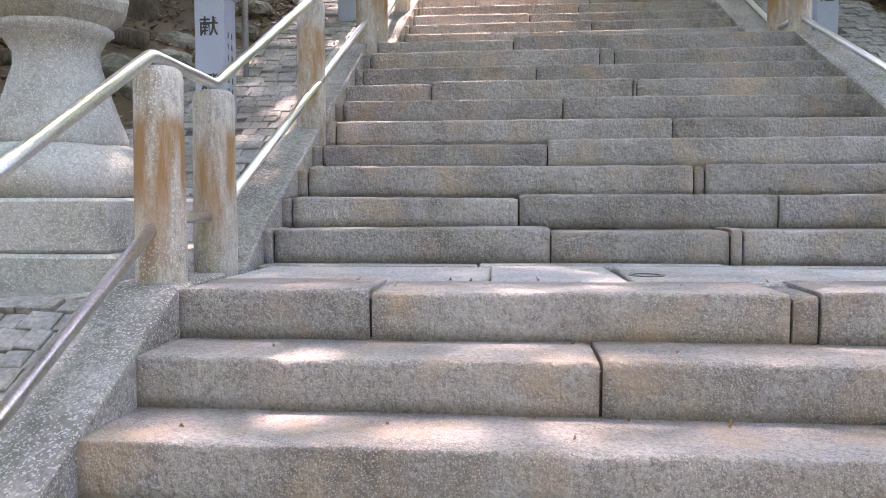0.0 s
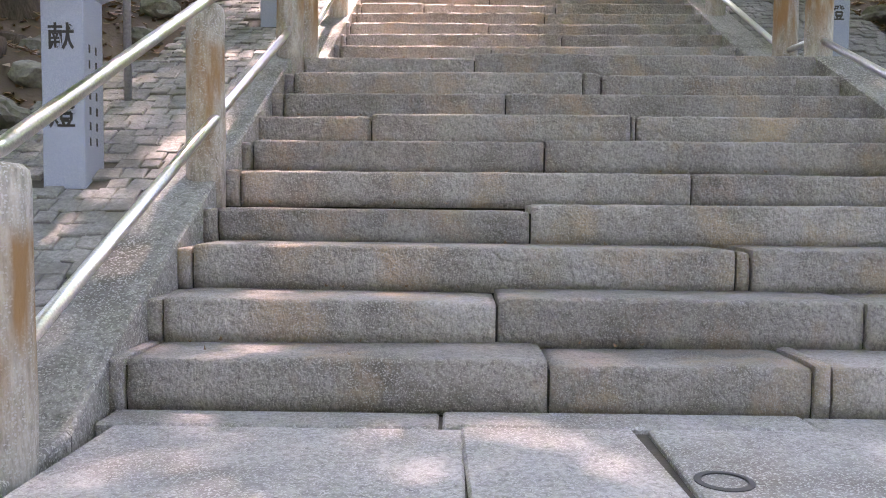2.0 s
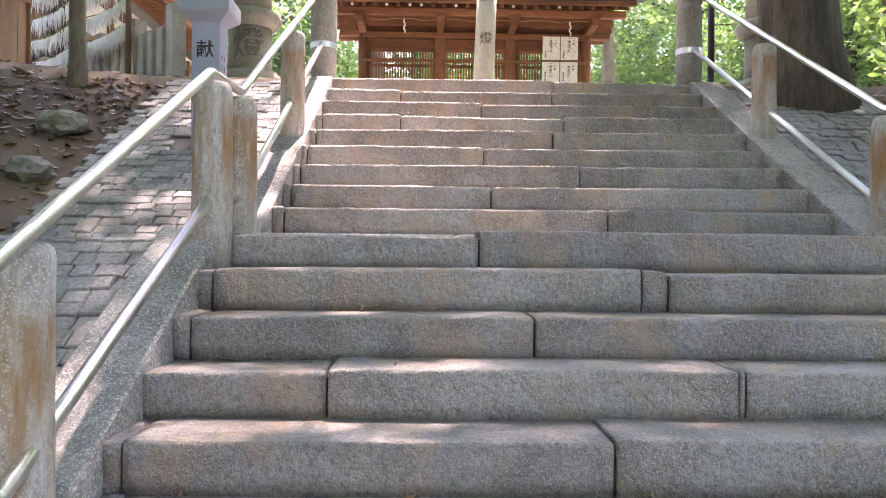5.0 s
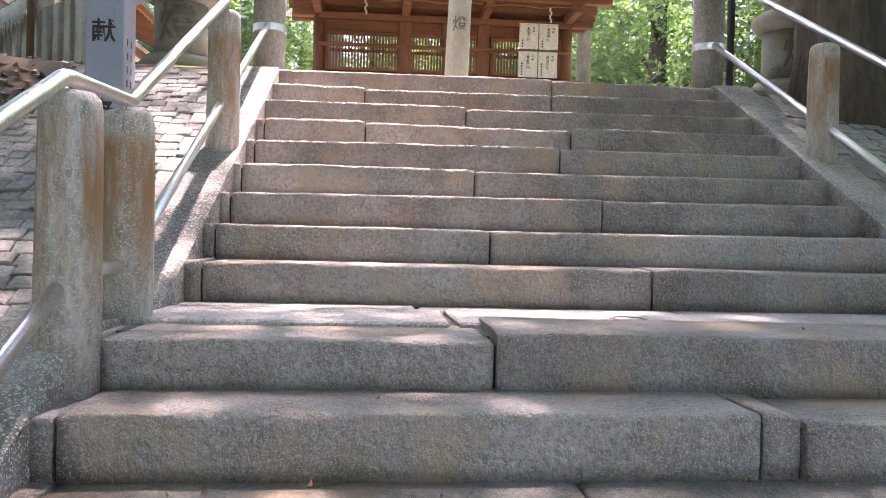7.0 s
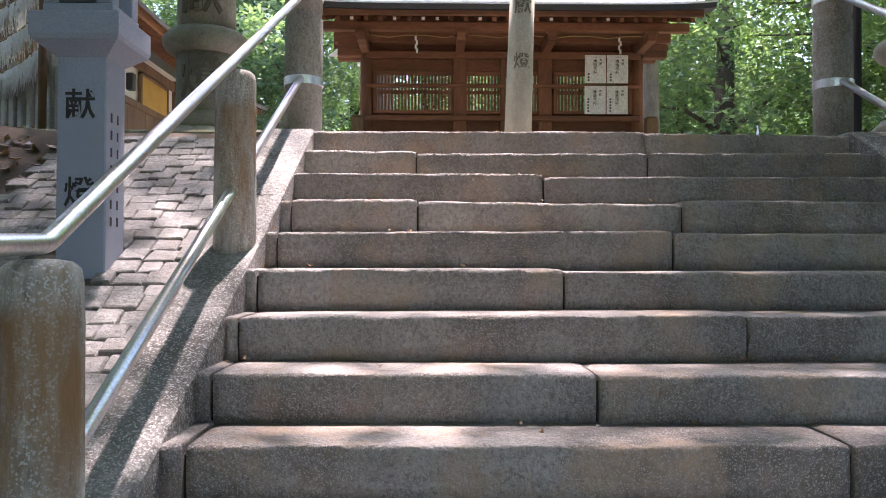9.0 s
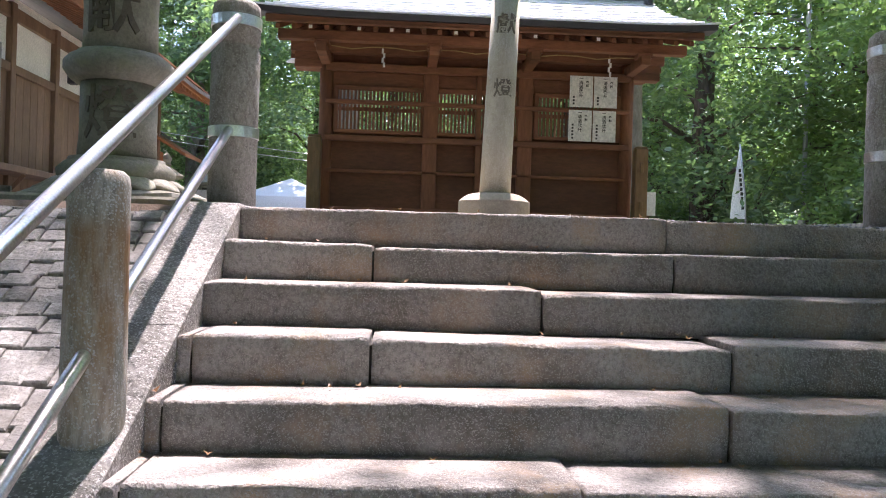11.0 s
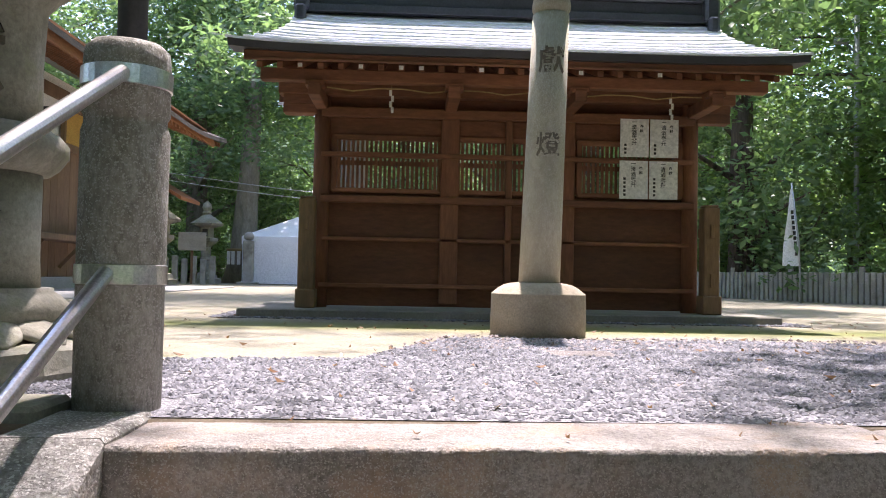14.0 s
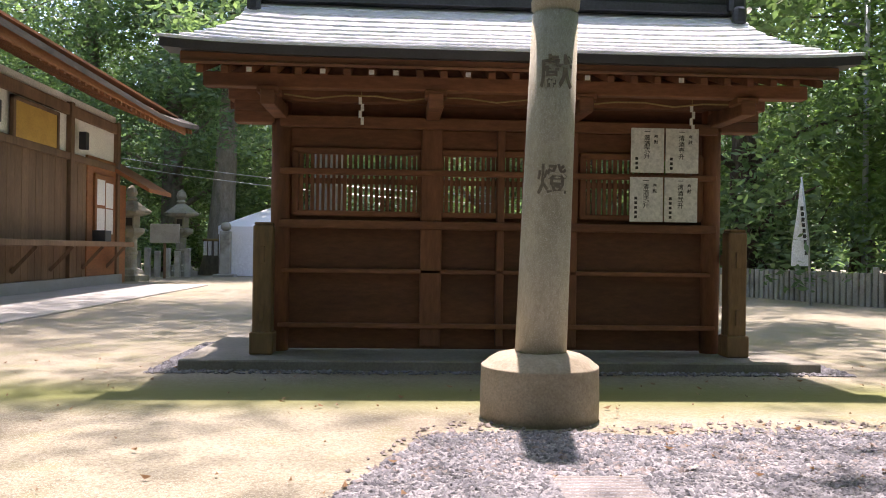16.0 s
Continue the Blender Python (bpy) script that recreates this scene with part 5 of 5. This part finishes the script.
# ---- fence, banner and lamp on the right of the court ----
pf = thing("picket_fence", "grey concrete picket fence along the court", "fence", (0, 0, 0))
pa, pb = Vector((7.0, 31.3, 0)), Vector((10.6, 20.3, 0))
npk = 78
pk = boxed(-0.055, 0.055, -0.035, 0.035, -0.05, 0.66, bevel=0.012)
pkm = mesh_of("picket", pk, FENCE)
fang = math.degrees(math.atan2(pb.y - pa.y, pb.x - pa.x))
for k in range(npk):
    p = pa.lerp(pb, k / (npk - 1))
    part("picket", pkm, FENCE, pf, at=pose(p.x, p.y, TOP + 0.01 * rs.random(), 0, rs.uniform(-0.8, 0.8), fang) @ Matrix.Diagonal((1, 1, 1.0 if k % 13 else 1.18, 1)))
for z in (0.22, 0.50):
    bm = bmesh.new()
    box(bm, 0, (pb - pa).length, 0.036, 0.075, z - 0.04, z + 0.04, 0.005, Matrix.Translation((pa.x, pa.y, TOP)) @ Matrix.Rotation(radians(fang), 4, "Z"))
    part("rail", bm, FENCE, pf)
fl = thing("banner", "white upright banner with black writing on a pole", "banner", (7.66, 26.1, TOP))
part("pole", tube([(0.06, 0, -0.05), (0.0, 0, 1.3), (-0.16, 0, 2.55)], 0.02, 8), ZINC, fl, smooth=True)
bm = bmesh.new()
rowsf = []
for i in range(13):
    t = i / 12
    z = 0.78 + 1.68 * t
    wv = 0.03 * math.sin(t * 7)
    xr = 0.02 - 0.15 * t
    rowsf.append([bm.verts.new((xr - 0.34 * (1 - t) ** 0.8 - 0.03, wv, z)), bm.verts.new((xr, 0.0, z))])
for a, b in zip(rowsf, rowsf[1:]):
    bm.faces.new((a[0], a[1], b[1], b[0]))
part("cloth", bm, FLAG, fl)
for j in range(9):
    part("written_bar", boxed(-0.16 - 0.012 * j + 0.06, -0.10 - 0.012 * j + 0.06, -0.05, -0.045, 1.0 + 0.11 * j, 1.08 + 0.11 * j, bevel=0), INK_SHADE, fl)
lp = thing("street_lamp", "tall grey steel lamp pole at the wood's edge", "street lamp", (10.9, 29.6, TOP))
part("pole", tube([(0, 0, -0.05), (0, 0, 7.4)], 0.065, 10), ZINC, lp, smooth=True)
part("arm", tube([(0, 0, 6.4), (-0.5, -0.3, 6.6)], 0.03, 8), ZINC, lp, smooth=True)
part("head", boxed(-0.75, -0.4, -0.42, -0.22, 6.55, 6.68, bevel=0.03), ZINC, lp)
nt = thing("small_notice", "small white notice on a short stake", "notice", (3.15, 19.2, TOP))
part("stake", boxed(-0.02, 0.02, -0.02, 0.02, -0.05, 0.5, bevel=0.003), HALLW, nt)
part("board", boxed(-0.105, 0.105, -0.03, -0.02, 0.42, 0.77, bevel=0.003), PAPER, nt)
cab = thing("overhead_cable", "thin grey overhead cables before the wood", "cable", (0, 0, 0))
for d in (0.0, 0.25):
    part("wire", tube([(-11 + 1.6 * k, 36.5, 7.0 - 0.13 * k - d + 0.012 * (k - 5) ** 2) for k in range(11)], 0.014, 5), ZINC, cab)

# ---- gravel, grate, fallen leaves ----
grate = thing("drain_grate", "rusty iron drain grate set in gravel", "grate", (0.43, 13.97, TOP - 0.009))
for k in range(8):
    part("bar", boxed(-0.19, 0.19, -0.15 + 0.042 * k, -0.135 + 0.042 * k, 0, 0.015, bevel=0.002), IRON, grate)
for k in range(11):
    part("cross_bar", boxed(-0.19 + 0.036 * k, -0.178 + 0.036 * k, -0.15, 0.16, -0.006, 0.010, bevel=0), IRON, grate)


def pebbles(name, n, spot, size, material, label, seed):
    """Loose stones, each a small uneven solid, strewn where spot() allows."""
    g = np.random.default_rng(seed)
    base = np.array([(1, 0, 0), (0, 1, 0), (-1, 0, 0), (0, -1, 0), (0.25, 0.2, 0.5), (0, 0, -0.5)], float)
    tri = np.array([(0, 1, 4), (1, 2, 4), (2, 3, 4), (3, 0, 4), (1, 0, 5), (2, 1, 5), (3, 2, 5), (0, 3, 5)])
    c = spot(g, n)
    n = len(c)
    s = size * (0.45 + 0.9 * g.random(n) ** 2)
    a = g.uniform(0, 2 * math.pi, n)
    v = base[None] * (1 + 0.5 * (g.random((n, 6, 3)) - 0.5)) * s[:, None, None]
    v[:, :, 1] *= 0.7
    x = v[:, :, 0] * np.cos(a)[:, None] - v[:, :, 1] * np.sin(a)[:, None]
    y = v[:, :, 0] * np.sin(a)[:, None] + v[:, :, 1] * np.cos(a)[:, None]
    v = np.stack([x, y, v[:, :, 2]], 2) + c[:, None, :]
    f = (np.arange(n) * 6)[:, None, None] + tri[None]
    return tagged(new(name, from_arrays(name, v.reshape(-1, 3), f.reshape(-1, 3), material)), label, "gravel", kind="stuff")


def gravel_spot(lo_edge):
    def spot(g, n):
        x, y = g.uniform(-1.9, 5.2, n), g.uniform(11.84, 15.6, n)
        w = np.array([noise.noise(Vector((a * 1.3, b * 1.3, 1))) for a, b in zip(x, y)])
        far = np.where(x < -0.55, 13.55 + 0.1 * x, 14.9 - 0.9 * np.exp(-((x - 0.2) / 0.9) ** 2) * 0 + 0.1) + 0.18 * w
        far = np.where((x > -0.8) & (x < -0.3), 13.6 + (x + 0.8) * 2.6, far)
        near = (np.hypot(x - 0.412, y - 15.42) > 0.37) & ~((np.abs(x - 0.43) < 0.2) & (np.abs(y - 13.97) < 0.17))
        rim = (np.abs(x + 1.42) < 0.16) & (np.abs(y - 12.0) < 0.16) | (np.hypot(x - 3.48, y - 12.92) < 0.62) | (np.hypot(x + 2.38, y - 12.92) < 0.62)
        ok = near & ~rim & ((y < far) if lo_edge == 0 else ((y < far + 0.25) & (y > 14.1 + 0.2 * w)))
        return np.stack([x, y, np.full(n, TOP + 0.006)], 1)[ok]
    return spot


pebbles("gravel", 60000, gravel_spot(0), 0.017, GRAVEL, "grey blue gravel at the head of the steps", 1)
pebbles("coarse_gravel", 9000, gravel_spot(1), 0.021, GRAVEL2, "coarser pinkish gravel round the pillar", 2)


# bed of crushed stone under the loose gravel
bm = bmesh.new()
xs = np.linspace(-1.95, 6.0, 60)
lo_v = [bm.verts.new((x, 11.83, TOP + 0.004)) for x in xs]
hi_v = []
for x in xs:
    w = noise.noise(Vector((x * 1.3, 14.0, 1)))
    far = 13.55 + 0.1 * x if x < -0.8 else (13.6 + (x + 0.8) * 2.6 if x < -0.3 else 15.0)
    hi_v.append(bm.verts.new((x, far + 0.16 * w - 0.05, TOP + 0.004)))
for i in range(len(xs) - 1):
    bm.faces.new((lo_v[i], lo_v[i + 1], hi_v[i + 1], hi_v[i]))
BED = mat("crushed_stone", (0.20, 0.196, 0.21), (0.145, 0.14, 0.15), 6.0, 0.95, 1.0, 60, dark=(0.13, 0.125, 0.13), fleck=(0.42, 0.41, 0.43), dist=0.02)
solid("gravel_bed", bm, BED, "bed of grey crushed stone", "gravel", "structure")


def plinth_spot(g, n):
    side = g.integers(0, 3, n)
    x = np.where(side == 0, g.uniform(-2.4, 3.3, n), np.where(side == 1, g.uniform(-2.42, -2.2, n), g.uniform(3.1, 3.32, n)))
    y = np.where(side == 0, g.uniform(16.98, 17.15, n), g.uniform(17.0, 19.0, n))
    return np.stack([x, y, np.full(n, TOP + 0.008)], 1)


pebbles("drip_line_gravel", 3500, plinth_spot, 0.022, GRAVEL, "grey pebbles along the plinth's edge", 3)


def strew(name, n, spot, size, material, label, seed):
    g = np.random.default_rng(seed)
    c = spot(g, n)
    n = len(c)
    a, t = g.uniform(0, 2 * math.pi, n), g.uniform(-0.35, 0.35, (n, 2))
    s = size * (0.6 + 0.8 * g.random(n))
    d1 = np.stack([np.cos(a), np.sin(a), t[:, 0]], 1) * s[:, None]
    d2 = np.stack([-np.sin(a), np.cos(a), t[:, 1]], 1) * s[:, None] * 0.45
    v = np.stack([c - d1, c - d2, c + d1, c + d2], 1).reshape(-1, 3)
    v[:, 2] += np.tile([0.012, 0.0, 0.012, 0.0], n)
    return tagged(new(name, from_arrays(name, v, np.arange(n * 4).reshape(-1, 4), material)), label, "leaves", kind="stuff")


def bank_spot(g, n):
    x = np.where(g.random(n) < 0.65, g.uniform(-7, -2.75, n), g.uniform(3.65, 7, n))
    y = g.uniform(0.5, 12.2, n)
    return np.array([(a, b, ground_z(a, b) + 0.012) for a, b in zip(x, y)])


def step_spot(g, n):
    i = g.integers(-3, 20, n)
    yy0 = np.array([STEP_Y[k] for k in i])
    return np.stack([g.uniform(XL, XR, n), yy0 + 0.31 - 0.27 * g.random(n) ** 2.5, RISE * i + 0.012], 1)


def court_spot(g, n):
    return np.stack([g.uniform(-5, 6, n), g.uniform(12, 18, n) ** 1.0, np.full(n, TOP + 0.014)], 1)


strew("bank_leaf_litter", 9000, bank_spot, 0.045, DEADLEAF, "brown fallen leaves on the banks", 4)
strew("step_leaf_bits", 260, step_spot, 0.014, DEADLEAF, "small dry leaf bits on the steps", 5)
strew("court_leaf_bits", 420, court_spot, 0.022, DEADLEAF, "dry leaf bits on the court", 6)


# ---- setts of the sloping paths ----
sett_meshes = []
for k in range(6):
    bm = bmesh.new()
    box(bm, -0.5, 0.5, -0.5, 0.5, -0.5, 0.5, 0)
    top = [f for f in bm.faces if f.normal.z > 0.9]
    bmesh.ops.bevel(bm, geom=[e for f in top for e in f.edges], offset=0.06, segments=1, affect="EDGES")
    for v in bm.verts:
        v.co += noise.noise_vector(v.co * 2.2 + Vector((k * 5.1, 0, 0))) * 0.09
    sett_meshes.append(mesh_of("sett", bm, PAVER))


def sett_path(name, x0, x1, label):
    path = thing(name, label, "path", kind="structure")
    bed = bmesh.new()
    ys = [-0.5 + 0.1 * i for i in range(123)]
    a = [[bed.verts.new((x, y, slope(y) - 0.058)) for x in (x0 - 0.02, x1 + 0.02)] for y in ys]
    for p, q in zip(a, a[1:]):
        bed.faces.new((p[0], p[1], q[1], q[0]))
    part("bedding", bed, GAP, path, "dark joints")
    g = random.Random(int(x0 * 10))
    near, rest_v, rest_f = [], [], []
    y, row = -0.4, 0
    while y < 11.68:
        d = g.uniform(0.085, 0.105)
        x = x0 - (0.05 if row % 2 else 0.0) + g.uniform(0, 0.02)
        while x < x1 - 0.03:
            w = g.uniform(0.085, 0.15)
            xe = min(x + w, x1 + 0.02)
            yc = y + d / 2
            th = math.atan((slope(yc + 0.05) - slope(yc - 0.05)) / 0.1)
            m = Matrix.Translation(((x + xe) / 2, yc, slope(yc) - 0.085 + g.uniform(-0.009, 0.006))) @ Matrix.Rotation(th + g.uniform(-0.05, 0.05), 4, "X") @ Matrix.Rotation(g.uniform(-0.07, 0.07), 4, "Z") @ Matrix.Diagonal((xe - x - 0.005, d / math.cos(th) - 0.004, 0.09, 1))
            blocked = x0 < 0 and 3.75 < yc < 4.9 and x < -1.68 or abs((x + xe) / 2 - (-2.16 if x0 < 0 else 2.90)) < 0.16 and min(abs(yc - 6.11) if x0 < 0 else 9, abs(yc - 9.93) if x0 < 0 else abs(yc - 9.05)) < 0.14
            if not blocked:
                (near if (8.6 < yc < 11.0 and x0 < 0 and len(near) < 290) else rest_v).append(m)
            x = xe
        y += d
        row += 1
    for m in near:
        part("sett", sett_meshes[g.randrange(6)], PAVER, path, at=m)
    vv, ff, base = [], {4: [], 3: []}, 0
    src = []
    for me in sett_meshes:
        src.append((np.array([v.co[:] for v in me.vertices]), [tuple(p.vertices) for p in me.polygons]))
    allv, allf, base = [], [], 0
    for m in rest_v:
        sv, sf = src[g.randrange(6)]
        mm = np.array(m)
        allv.append(sv @ mm[:3, :3].T + mm[:3, 3])
        allf += [tuple(base + q for q in p) for p in sf]
        base += len(sv)
    me = bpy.data.meshes.new("setts")
    me.from_pydata(np.concatenate(allv).tolist(), [], allf)
    me.materials.append(PAVER)
    ob = part("setts", me, PAVER, path, "rows of small grey setts")
    tagged(ob, kind="stuff")


sett_path("sett_path_west", -2.78, -1.56, "sloping path of worn grey granite setts")
sett_path("sett_path_east", 2.39, 3.7, "sloping path of worn grey granite setts")
